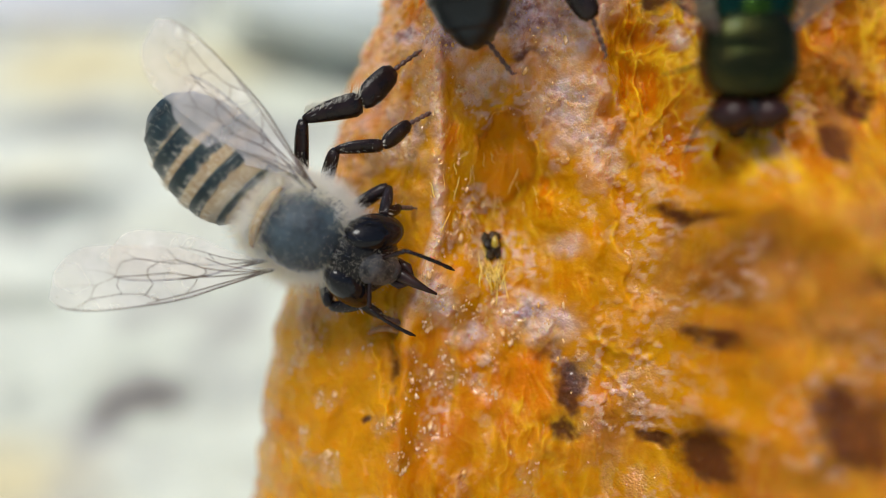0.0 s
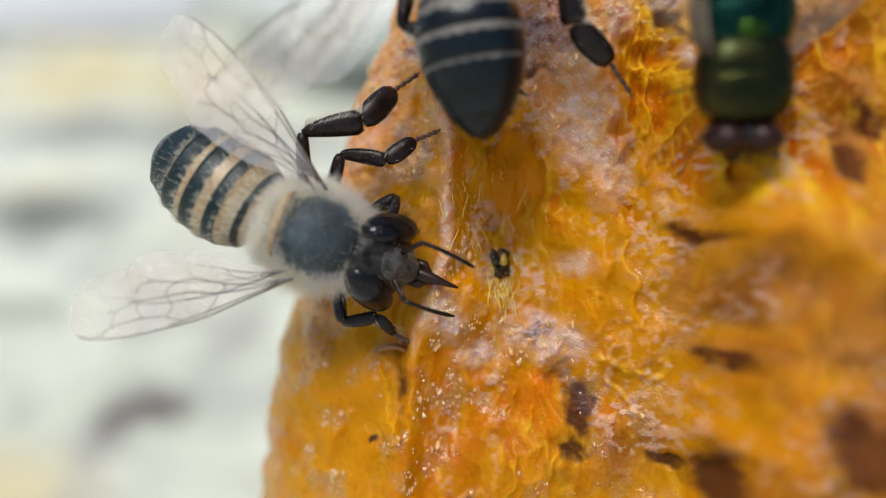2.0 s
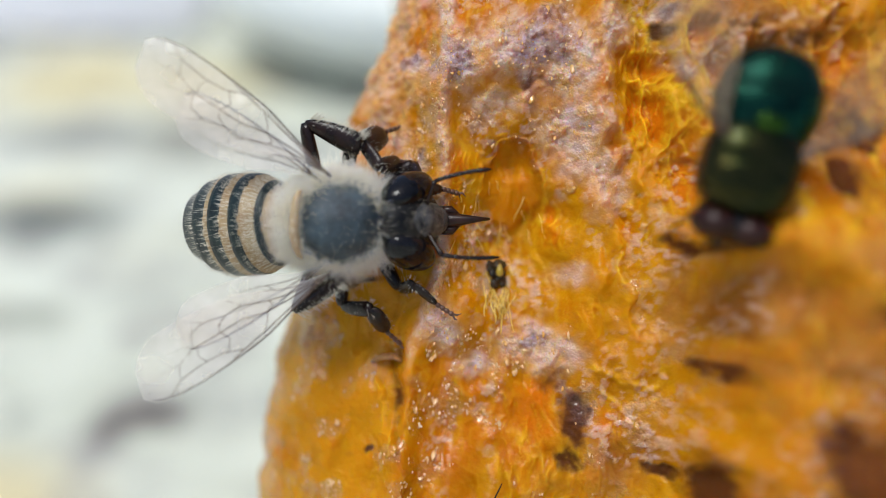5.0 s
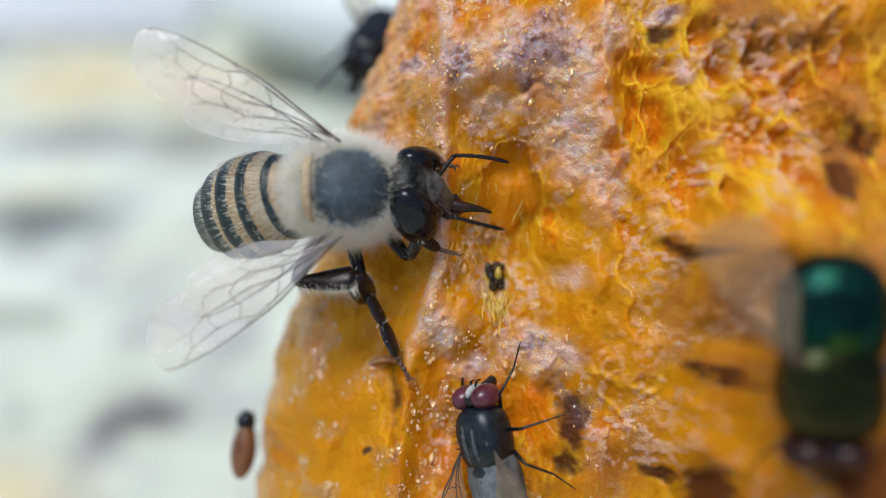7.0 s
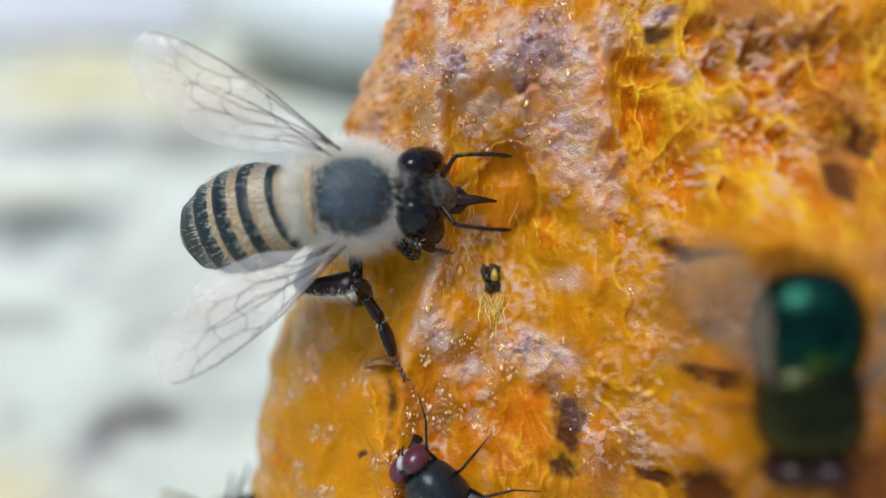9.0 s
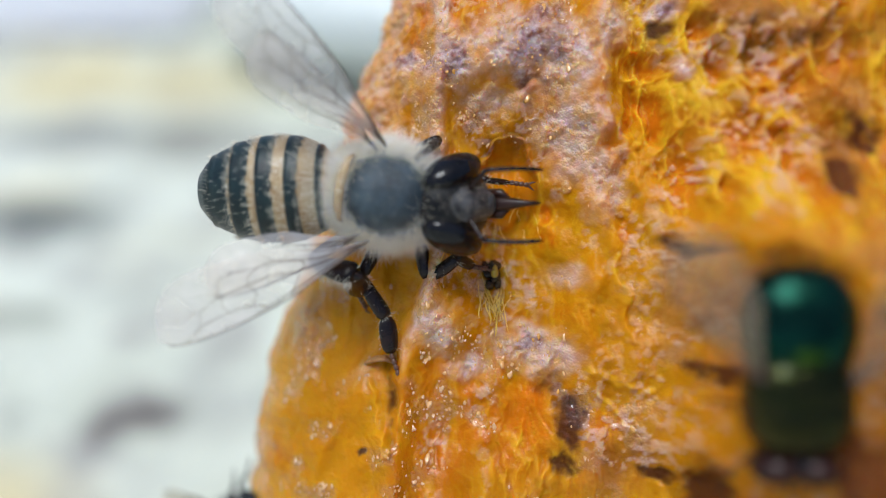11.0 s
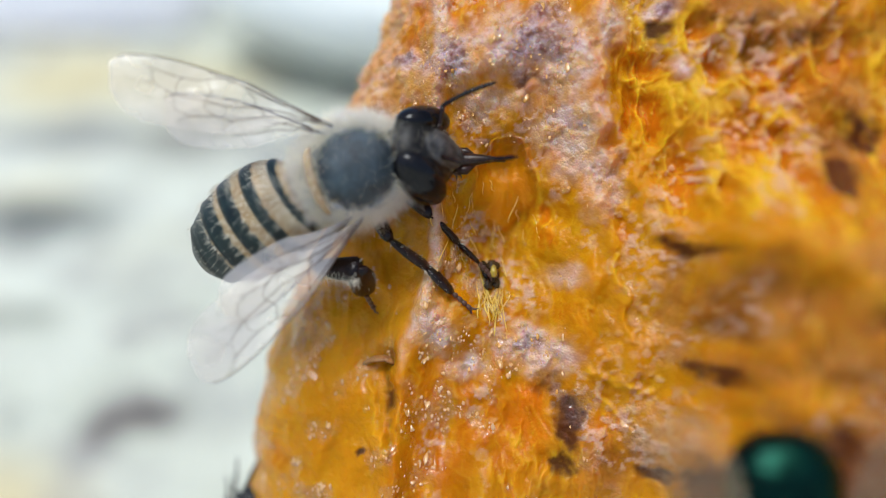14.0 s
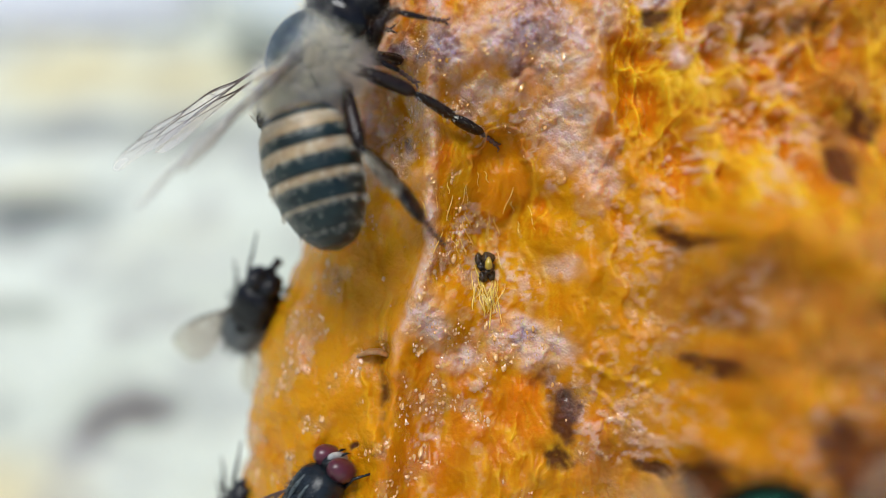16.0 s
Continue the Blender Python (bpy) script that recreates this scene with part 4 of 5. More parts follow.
def leg_meshes():
    """Meshes of thigh, shin and foot for the three pairs of legs."""
    made = {}
    rnd = random.Random(8)
    for pair in ("fore", "mid", "hind"):
        a, b, c = leg_lengths(pair)
        thigh = limb_shape(a, 0.2, 0.27, 0.2)
        thigh.ball((-0.1, 0, 0), (0.3, 0.26, 0.26), 12, 8)
        shin = limb_shape(b, 0.16, {"fore": 0.25, "mid": 0.28, "hind": 0.40}[pair], {"fore": 0.22, "mid": 0.27, "hind": 0.46}[pair], 0.6)
        foot = Shape()
        basal = c * 0.6
        width = {"fore": 0.22, "mid": 0.33, "hind": 0.47}[pair]
        foot.tube([(basal * i / 8, 0, 0) for i in range(9)], [width * q for q in (0.55, 0.85, 1.0, 1.05, 1.05, 1.0, 0.95, 0.85, 0.5)], 12, flat=0.5)
        for j in range(4):
            x0 = basal + (c - basal) * j / 4
            x1 = basal + (c - basal) * (j + 1) / 4
            foot.tube([(x0 - 0.03, 0, -0.05 * j), (x0 * 0.4 + x1 * 0.6, 0, -0.05 * j - 0.03), (x1, 0, -0.05 * (j + 1))], [0.05, 0.105, 0.06], 8, mat=1)
        for sd in (-1, 1):
            foot.tube([(c - 0.05, 0, -0.2), (c + 0.12, 0.1 * sd, -0.22), (c + 0.18, 0.16 * sd, -0.36)], [0.05, 0.04, 0.012], 6, mat=1)
        hairs = Shape()
        for n in range({"fore": 45, "mid": 70, "hind": 260}[pair]):
            x, ang = rnd.uniform(0.1, b), rnd.uniform(0, 2 * math.pi)
            if pair == "hind":
                ang = rnd.gauss(0.5 * math.pi, 0.45)
            rr = 0.2 if pair != "hind" else 0.2 + 0.14 * x / b
            d = Vector((0.45, math.cos(ang) * 0.7, math.sin(ang)))
            hairs.hair((x, math.cos(ang) * rr * 0.55, math.sin(ang) * rr), d, rnd.uniform(0.2, 0.42) * (1.5 if pair == "hind" else 0.8), 0.007 if pair == "hind" else 0.0035)
        for n in range(16):
            ang = rnd.uniform(0, 2 * math.pi)
            hairs.hair((b - 0.03, math.cos(ang) * 0.14, math.sin(ang) * 0.24), Vector((0.6, math.cos(ang), math.sin(ang))), 0.2, 0.008)
        comb = Shape()
        for n in range({"fore": 25, "mid": 40, "hind": 90}[pair]):
            x, ang = rnd.uniform(0.05, basal), rnd.choice((math.pi / 2, -math.pi / 2)) + rnd.gauss(0, 0.5)
            comb.hair((x, math.cos(ang) * width * 0.45, math.sin(ang) * width), Vector((0.5, math.cos(ang) * 0.6, math.sin(ang))), rnd.uniform(0.08, 0.2), 0.0035)
        made[pair] = (mesh_of("leg", thigh, M_LEG), mesh_of("shin", shin, M_LEG), mesh_of("foot", foot, [M_LEG, M_TARSUS]), mesh_of("shin_hair", hairs, M_PALE_HAIR), mesh_of("foot_hair", comb, M_PALE_HAIR))
    return made


TERGITES = ((0.0, 0.13, 0.70), (0.13, 0.31, 0.58), (0.31, 0.50, 0.47), (0.50, 0.68, 0.36), (0.68, 0.85, 0.16), (0.85, 1.0, 0.0))
ABDOMEN = 5.3


def abdomen_radius(k):
    return float(np.interp(k, [0, 0.04, 0.12, 0.25, 0.4, 0.55, 0.7, 0.82, 0.91, 0.97, 1.0], [0.5, 1.0, 1.5, 1.80, 1.88, 1.84, 1.66, 1.38, 1.05, 0.66, 0.06]))


def tapered_radius(k):
    return float(np.interp(k, [0, 0.04, 0.12, 0.25, 0.4, 0.55, 0.7, 0.82, 0.91, 0.97, 1.0], [0.5, 1.0, 1.46, 1.72, 1.77, 1.67, 1.42, 1.10, 0.76, 0.44, 0.05]))


def tergite_meshes(radius, plates, mats_pair):
    """The plates of an abdomen, each lying over the next."""
    rings = []
    for n, (k0, k1, tan) in enumerate(plates):
        s, seg, count = Shape(), 48, 18
        verts, mats = [], []
        for i in range(count + 1):
            k = k0 + (k1 - k0) * i / count
            kk = min(1.0, k + (0.02 if i == count and n < 5 else 0))
            r = radius(k) * (1 + 0.022 * i / count)
            for j in range(seg):
                a = 2 * math.pi * j / seg
                verts.append((-kk * ABDOMEN, r * math.cos(a), r * 0.82 * math.sin(a) - 0.25 * k * k))
        faces = []
        for i in range(count):
            for j in range(seg):
                a, b = i * seg + j, i * seg + (j + 1) % seg
                edge = tan + 0.025 * math.sin(j * 2.7) + 0.04 * math.sin(2 * math.pi * j / seg)
                faces.append((a, a + seg, b + seg, b))
                mats.append(0 if (i + 0.5) / count < edge and (n > 0 or i > 1) else 1)
        # rolled rear edge, so that each plate lies over the next
        k = len(verts)
        for j in range(seg):
            a = 2 * math.pi * j / seg
            r = radius(k1) * 0.93
            verts.append((-min(1.0, k1 + 0.012) * ABDOMEN, r * math.cos(a), r * 0.82 * math.sin(a) - 0.25 * k1 * k1))
        for j in range(seg):
            faces.append((count * seg + j, k + j, k + (j + 1) % seg, count * seg + (j + 1) % seg))
            mats.append(1)
        s.add(verts, faces)
        s.m = mats
        if n == 0:
            s.ball((-0.05, 0, 0), (0.35, 0.5, 0.5), 16, 10, mat=1)
        rings.append(mesh_of("tergite", s, mats_pair))
    return rings


def bee_meshes():
    rnd = random.Random(21)
    made = {"legs": leg_meshes()}
    thorax = Shape().ball((0, 0, 0), (1.95, 1.62, 1.45), 40, 24, fn=lambda p: 1 + 0.04 * math.sin(3 * p.x))
    thorax.ball((-1.45, 0, 0.55), (0.5, 0.95, 0.4), 20, 12)
    made["thorax"] = mesh_of("thorax", thorax, M_CUTICLE)
    disc = Shape().ball((0.08, 0, 0.44), (1.66, 1.48, 1.22), 72, 40, fn=lambda p: 1 + 0.012 * math.sin(9 * p.y) * max(0, p.z))
    for sd in (-1, 1):
        disc.tube([(-1.2, 0.9 * sd, 1.0), (-0.4, 1.28 * sd, 0.85), (0.5, 1.22 * sd, 0.8)], [0.05, 0.07, 0.04], 8)
    made["scutum"] = mesh_of("scutum", disc, M_SCUTUM)
    crest = Shape().tube([(-1.25 - 0.28 * math.cos(q * math.pi / 12 - math.pi / 2), 1.15 * math.sin(q * math.pi / 12 - math.pi / 2), 0.98 + 0.22 * math.cos(q * math.pi / 12 - math.pi / 2)) for q in range(13)], [0.05 + 0.13 * math.sin(q * math.pi / 12) for q in range(13)], 10)
    made["scutellum"] = mesh_of("scutellum", crest, M_TAN)
    fuzz = Shape()
    ring = lambda p: 0.0 if p.z > 0.25 and (p.x / 0.72) ** 2 + (p.y / 0.78) ** 2 < 0.68 + 0.42 * rnd.random() else 1.0
    fuzz_on(fuzz, rnd, 17000, (0, 0, 0), (1.9, 1.62, 1.45), ring, 0.74, 0.0065)
    fuzz_on(fuzz, rnd, 2400, (-1.4, 0, 0.3), (0.55, 1.1, 0.7), lambda p: 1.0 if p.x < 0.3 else 0.1, 0.8, 0.008, (-0.5, 0, 0.1))
    fuzz_on(fuzz, rnd, 420, (0.05, 0, 0.44), (1.62, 1.45, 1.22), lambda p: 1.0 if p.z > 0.1 else 0.0, 0.22, 0.0035, (-0.4, 0, 0))
    made["fuzz"] = mesh_of("fuzz", fuzz, M_FUZZ)
    made["tergites"] = tergite_meshes(abdomen_radius, TERGITES, [M_TAN, M_BAND])
    made["dark_tergites"] = tergite_meshes(tapered_radius, [(k0, k1, max(0.0, tan - 0.15)) for k0, k1, tan in TERGITES], [M_GREY_BAND, M_BLACK_BAND])
    down = Shape()
    for n in range(7500):
        k = rnd.random() ** 1.6 * 0.97
        a = rnd.uniform(0, 2 * math.pi)
        seg = next((q for q in TERGITES if q[0] <= k < q[1]), TERGITES[-1])
        f = (k - seg[0]) / (seg[1] - seg[0])
        if f > seg[2] + 0.1 and k > 0.13 and rnd.random() > 0.05:
            continue
        r = abdomen_radius(k)
        d = Vector((-1.0, 0.55 * math.cos(a), 0.55 * math.sin(a)))
        down.hair((-k * ABDOMEN, r * math.cos(a), r * 0.82 * math.sin(a) - 0.25 * k * k), d, rnd.uniform(0.22, 0.36) * (2.0 if k < 0.13 else 0.9), 0.0065)
    made["down"] = mesh_of("down", down, M_PALE_HAIR)
    head = Shape().ball((0.74, 0, -0.38), (0.9, 1.5, 1.46), 36, 22, fn=lambda p: 1 - 0.18 * max(0, -p.z) * abs(p.y))
    head.ball((1.1, 0, -1.15), (0.55, 0.62, 0.6), 20, 12)
    head.tube([(-0.15, 0, 0.0), (0.2, 0, -0.1)], [0.45, 0.5], 14)
    made["head"] = mesh_of("head", head, M_HEAD)
    face = Shape().ball((1.04, 0, -0.48), (0.8, 0.8, 1.22), 28, 18, fn=lambda p: 1 + 0.03 * math.sin(6 * p.z) - 0.12 * max(0, p.z))
    face.ball((1.3, 0, -1.2), (0.42, 0.5, 0.45), 18, 12)
    made["face"] = mesh_of("face", face, M_FACE)
    eyes = []
    for sd in (1, -1):
        turn = Euler((radians(20 * sd), radians(10), radians(-12 * sd))).to_matrix()
        eyes.append(mesh_of("eye", Shape().ball((0.88, 1.1 * sd, -0.16), (0.78, 0.58, 1.22), 32, 20, turn=turn), M_EYE))
    made["eyes"] = eyes
    made["ocellus"] = mesh_of("ocellus", Shape().ball((0, 0, 0), (0.13, 0.13, 0.11), 12, 8), M_EYE)
    hairs = Shape()
    fuzz_on(hairs, rnd, 420, (0.74, 0, -0.38), (0.92, 1.5, 1.48), lambda p: 1.0 if abs(p.y) < 0.55 else 0.03, 0.26, 0.0045, mat=1)
    fuzz_on(hairs, rnd, 420, (1.04, 0, -0.48), (0.8, 0.8, 1.22), lambda p: 1.0 if p.x > 0.2 else 0.1, 0.18, 0.004, (0, 0, -0.5), mat=1)
    fuzz_on(hairs, rnd, 900, (0.5, 0, -0.35), (0.9, 1.5, 1.42), lambda p: 1.0 if p.x < -0.15 else 0.0, 0.5, 0.006)
    made["head_hairs"] = mesh_of("face_hair", hairs, [M_FUZZ, M_FACE_HAIR])
    feelers = []
    for sd in (1, -1):
        bend = Vector((0.55, 0.8 * sd, 0.3))
        feeler = Shape().tube([(0, 0, 0), tuple(bend * 0.5), tuple(bend), tuple(bend * 1.15)], [0.1, 0.085, 0.085, 0.1], 8)
        o = bend * 1.15
        pts = [(o.x + 0.18 * i, o.y + (0.03 * i - 0.002 * i * i) * sd, o.z - 0.012 * i - 0.002 * i * i) for i in range(12)]
        feeler.tube(pts, [0.07 + 0.012 * (i % 2) for i in range(11)] + [0.03], 8)
        feelers.append(mesh_of("antenna", feeler, M_LEG))
    made["antennae"] = feelers
    tongue = Shape()
    for sd in (-1, 1):
        tongue.tube([(0, 0.32 * sd, 0), (0.4, 0.36 * sd, -0.1), (0.75, 0.12 * sd, -0.15)], [0.2, 0.17, 0.06], 8)
    tongue.tube([(0, 0, 0), (0.5, 0, -0.05), (1.0, 0, -0.1), (1.4, 0, -0.2), (1.75, 0, -0.42)], [0.30, 0.26, 0.17, 0.10, 0.05], 10)
    made["proboscis"] = mesh_of("proboscis", tongue, M_TONGUE)
    for sd, key in ((1, "left"), (-1, "right")):
        made["forewing_" + key] = (mesh_of("forewing", membrane_shape(7.7, 2.3, -sd), M_WING), mesh_of("vein_network", vein_shape(7.7, 2.3, -sd, thick=0.48), M_VEIN))
        made["hindwing_" + key] = (mesh_of("hindwing", membrane_shape(5.5, 1.6, -sd, True), M_WING), mesh_of("vein_network", vein_shape(5.5, 1.6, -sd, True, 0.6), M_VEIN))
    return made


BEE = bee_meshes()


def build_bee(label, m, plates="tergites"):
    """A honey bee that faces +x with its back towards +z. Returns it with the parts that move."""
    bee = thing("honey_bee", label, "bee", m, "bees on the fruit")
    p = {"bee": bee}
    part("thorax", BEE["thorax"], None, bee, "black thorax")
    part("scutum", BEE["scutum"], None, bee, "dark slate-grey back plate")
    part("scutellum", BEE["scutellum"], None, bee, "tan crescent behind the back plate")
    part("fuzz", BEE["fuzz"], None, bee, "cream fuzz")
    p["abdomen"] = part("abdomen", BEE[plates][0], None, bee, "tan and black banded abdomen", local(-1.55, 0, -0.1))
    for me in BEE[plates][1:]:
        part("tergite", me, None, p["abdomen"])
    if plates == "tergites":
        part("down", BEE["down"], None, p["abdomen"])
    p["head"] = part("head", BEE["head"], None, bee, "black head", local(1.75, 0, 0.0))
    part("face", BEE["face"], None, p["head"], "silvery grey downy face")
    for me in BEE["eyes"]:
        part("eye", me, None, p["head"], "glossy black compound eye")
    for x, y, z in ((0.78, 0.0, 1.03), (0.58, 0.26, 1.04), (0.58, -0.26, 1.04)):
        part("ocellus", BEE["ocellus"], None, p["head"], "", local(x, y, z))
    part("face_hair", BEE["head_hairs"], None, p["head"])
    p["proboscis"] = part("proboscis", BEE["proboscis"], None, p["head"], "dark red-brown mouthparts", local(1.15, 0, -1.55, 0, 25, 0))
    for sd, key in ((1, "left"), (-1, "right")):
        p["antenna_" + key] = part("antenna", BEE["antennae"][0 if sd > 0 else 1], None, p["head"], "", local(1.45, 0.3 * sd, -0.35))
        for kind, x, y, z in (("forewing", -0.25, 1.6, 0.85), ("hindwing", -0.75, 1.45, 0.75)):
            me, veins = BEE[kind + "_" + key]
            w = part(kind, me, None, bee, "clear amber-tinted wing", local(x, y * sd, z, 0, 0, 150 * sd))
            part("vein_network", veins, None, w)
            p[kind + "_" + key] = w
    for name in HIPS:
        thigh, shin, foot, hairs, comb = BEE["legs"][name.split("_")[0]]
        leg = part("leg", thigh, None, bee, "black jointed leg")
        p[name] = (leg, part("shin", shin, None, leg), part("foot", foot, None, leg))
        p[name + "_hairs"] = (part("shin_hair", hairs, None, leg), part("foot_hair", comb, None, leg))
    return p


def along(o, d, side):
    """A pose at o whose x axis runs along d and whose z axis leans to side."""
    x = d.normalized()
    y = Vector(side).cross(x).normalized()
    z = x.cross(y)
    m = Matrix((x, y, z)).transposed().to_4x4()
    m.translation = o
    return m


def leg_poses(name, body, foot, lift):
    """World-frame poses, in millimetres of the face frame, of thigh, shin and foot that reach from the hip to the foothold."""
    a, b, c = leg_lengths(name)
    hip = body @ Vector(HIPS[name])
    rot = body.to_3x3()
    sd = 1 if "left" in name else -1
    pole = (rot @ Vector(lift)).normalized()
    reach = (foot - hip)
    slack = max(0.0, 0.92 - reach.length / (a + b + c))
    d = (reach.normalized() - rot @ Vector((0, 0, 2.4 * slack)) - pole * 0.1).normalized()
    ankle = foot - d * c
    line = ankle - hip
    far = line.length
    if far > (a + b) * 0.985:
        ankle = hip + line.normalized() * (a + b) * 0.985
    if far < abs(a - b) + 0.3:
        ankle = hip + (line.normalized() if far > 1e-4 else reach.normalized()) * (abs(a - b) + 0.3)
    line = ankle - hip
    far = line.length
    x = line.normalized()
    k = (a * a - b * b + far * far) / (2 * far)
    up = (pole - x * pole.dot(x)).normalized()
    knee = hip + x * k + up * math.sqrt(max(0.0, a * a - k * k))
    return along(hip, knee - hip, up), along(knee, ankle - knee, up), along(ankle, foot - ankle, up)


def scaled(m):
    """The same pose with its place turned from millimetres to metres."""
    q = m.copy()
    q.translation = m.translation * MM
    return q


def mm_pose(u, v, w, rx=0, ry=0, rz=0):
    return Matrix.LocRotScale((u, v, w), Euler([radians(a) for a in (rx, ry, rz)]), None)


LIFT = {"fore": (0.55, 0.9, 0.25), "mid": (0.05, 1.0, 0.35), "hind": (-0.7, 0.75, 0.15)}


def move_bee(p, times, body_rows, abdomen_rows, head_rows, wing_rows, feet, feeler_rows=None, lifts=None):
    """Keys the bee's body and every part that moves on it."""
    keys = {k: [] for k in p}
    limbs = {n: ([], [], []) for n in HIPS}
    for t in times:
        u, v, w, rx, ry, rz = glide(body_rows, t)
        body = mm_pose(u, v, w, rx, ry, rz)
        back = body.inverted()
        keys["bee"].append((t, FACE @ scaled(body)))
        yaw, pitch = glide(abdomen_rows, t)
        keys["abdomen"].append((t, local(-1.55, 0, -0.1, 0, pitch, yaw)))
        yaw, pitch, roll = glide(head_rows, t)
        keys["head"].append((t, local(1.75, 0, 0, roll, pitch, yaw)))
        for sd, key in ((1, "left"), (-1, "right")):
            turn, rise = glide(wing_rows[key], t)
            d = Vector((math.cos(radians(turn)) * math.cos(radians(rise)), math.sin(radians(turn)) * math.cos(radians(rise)), math.sin(radians(rise))))
            d = back.to_3x3() @ d
            roll = min(1.0, max(0.0, (abs(rx) - 15) / 18))
            up = (back.to_3x3() @ Vector((0.15, 0.0, 1.0))).lerp(Vector((0.1, 0.0, 1.0)), roll)
            keys["forewing_" + key].append((t, scaled(along(Vector((-0.25, 1.6 * sd, 0.85)), d, up))))
            lag = Matrix.Rotation(radians(4 * sd), 3, up.normalized())
            keys["hindwing_" + key].append((t, scaled(along(Vector((-0.6, 1.45 * sd, 0.72)), lag @ d, up))))
            if feeler_rows:
                fy, fp = glide(feeler_rows[key], t)
                keys["antenna_" + key].append((t, local(1.45, 0.3 * sd, -0.35, 0, fp + 20, fy - 28 * sd)))
        for name in HIPS:
            sd = 1 if "left" in name else -1
            lx, ly, lz = glide(lifts[name], t) if lifts and name in lifts else LIFT[name.split("_")[0]]
            hold = feet[name]
            spot = Vector(glide(hold, t)) if isinstance(hold, list) else body @ Vector(hold)
            if isinstance(hold, list):
                spot.z = max(spot.z, face_height(spot.x, spot.y) + 0.3)
            thigh, shin, foot = leg_poses(name, body, spot, (lx, ly * sd, lz))
            limbs[name][0].append((t, scaled(back @ thigh)))
            limbs[name][1].append((t, scaled(thigh.inverted() @ shin)))
            limbs[name][2].append((t, scaled(thigh.inverted() @ foot)))
    for k in ("bee", "abdomen", "head", "forewing_left", "forewing_right", "hindwing_left", "hindwing_right"):
        walk(p[k], keys[k])
    if feeler_rows:
        walk(p["antenna_left"], keys["antenna_left"])
        walk(p["antenna_right"], keys["antenna_right"])
    for name in HIPS:
        for ob, rows in zip(p[name], limbs[name]):
            walk(ob, rows)
        walk(p[name + "_hairs"][0], limbs[name][1])
        walk(p[name + "_hairs"][1], limbs[name][2])


def hump_at(x, c, r):
    return math.exp(-((x - c) / r) ** 2)


def build_fly(name, label, category, m, size, body_mat, back_mat, eye_mat, stripes=False, stout=1.0, leg=1.0, spread=24):
    """A fly of about that many millimetres that faces +x, back towards +z."""
    k = size / 8.0
    rnd = random.Random(int(size * 100))
    fly = thing(name, label, category, m)

    def piece(what, shape, mat, parent=fly, text=""):
        shape.v = [(x * k, y * k, z * k) for x, y, z in shape.v]
        return part(what, shape, mat, parent, text)

    full = lambda p: (abs(p.x) ** 2.8 + abs(p.y) ** 2.8 + abs(p.z) ** 2.8) ** (-1 / 2.8) * (1 - 0.05 * hump_at(p.x, -0.05, 0.07) * max(0.0, p.z))
    piece("thorax", Shape().ball((0, 0, 0), (1.68, 1.3 * stout, 1.25), 40, 28, fn=full), back_mat)
    piece("scutellum", Shape().ball((-1.62, 0, 0.5), (0.62, 0.85 * stout, 0.62), 24, 14), M_LIME if back_mat == M_COPPER else back_mat)
    piece("abdomen", Shape().ball((-2.35, 0, -0.1), (1.95, 1.42 * stout, 1.25), 40, 28, fn=lambda p: (abs(p.x) ** 2.3 + abs(p.y) ** 2.3 + abs(p.z) ** 2.3) ** (-1 / 2.3) * (1 - 0.03 * sum(hump_at(p.x, q, 0.04) for q in (-0.55, -0.1, 0.3)))), body_mat)
    head = piece("head", Shape().ball((1.95, 0, -0.15), (0.55, 0.95 * stout, 0.85), 28, 16), M_FLY_DARK)
    for sd in (-1, 1):
        piece("eye", Shape().ball((2.04, (0.64 if stripes else 0.46) * sd * stout, 0.0), (0.62, 0.66, 0.9) if stripes else (0.58, 0.64 * stout, 0.86), 24, 16), eye_mat, head, "dark red compound eye" if stripes else "")
        piece("antenna", Shape().tube([(2.55, 0.15 * sd, 0.1), (2.8, 0.18 * sd, -0.1), (2.85, 0.2 * sd, -0.4)], [0.05, 0.07, 0.03], 8), M_FLY_DARK, head)
    if stripes:
        piece("face", Shape().ball((2.3, 0, -0.05), (0.40, 0.27, 0.76), 20, 12), M_SILVER, head, "silvery white face")
    piece("mouthpart", Shape().tube([(2.3, 0, -0.7), (2.45, 0, -1.1), (2.5, 0, -1.5)], [0.3, 0.22, 0.3], 10), M_FLY_DARK, head)
    if stripes:
        for y in (-0.88, -0.3, 0.3, 0.88):
            pts = [(x, y, 1.3 * math.sqrt(max(0.01, 1 - (x / 1.75) ** 2 - (y / 1.37) ** 2)) - 0.02) for x in np.linspace(-1.25, 1.3, 12)]
            piece("stripe", Shape().tube(pts, [rnd.uniform(0.03, 0.13) for _ in range(12)], 8), M_STRIPE, fly, "pale grey stripe")
    bristles = Shape()
    fuzz_on(bristles, rnd, 260, (0, 0, 0), (1.75, 1.4, 1.3), lambda p: 1 if p.z > 0 else 0.1, 0.55, 0.016, (-0.4, 0, 0.2))
    fuzz_on(bristles, rnd, 260, (-2.85, 0, -0.05), (1.75, 1.5, 1.25), lambda p: 1 if p.x < 0.3 else 0.1, 0.5, 0.016, (-0.6, 0, 0))
    piece("bristle_coat", bristles, M_FLY_DARK)
    for sd in (-1, 1):
        wing = piece("wing", membrane_shape(5.6, 2.4, -sd), M_FLY_WING, fly, "smoky clear wing")
        wing.matrix_basis = local(-0.5 * k, 1.05 * sd * k, 0.8 * k, 8 * sd, -6, (180 - spread) * sd)
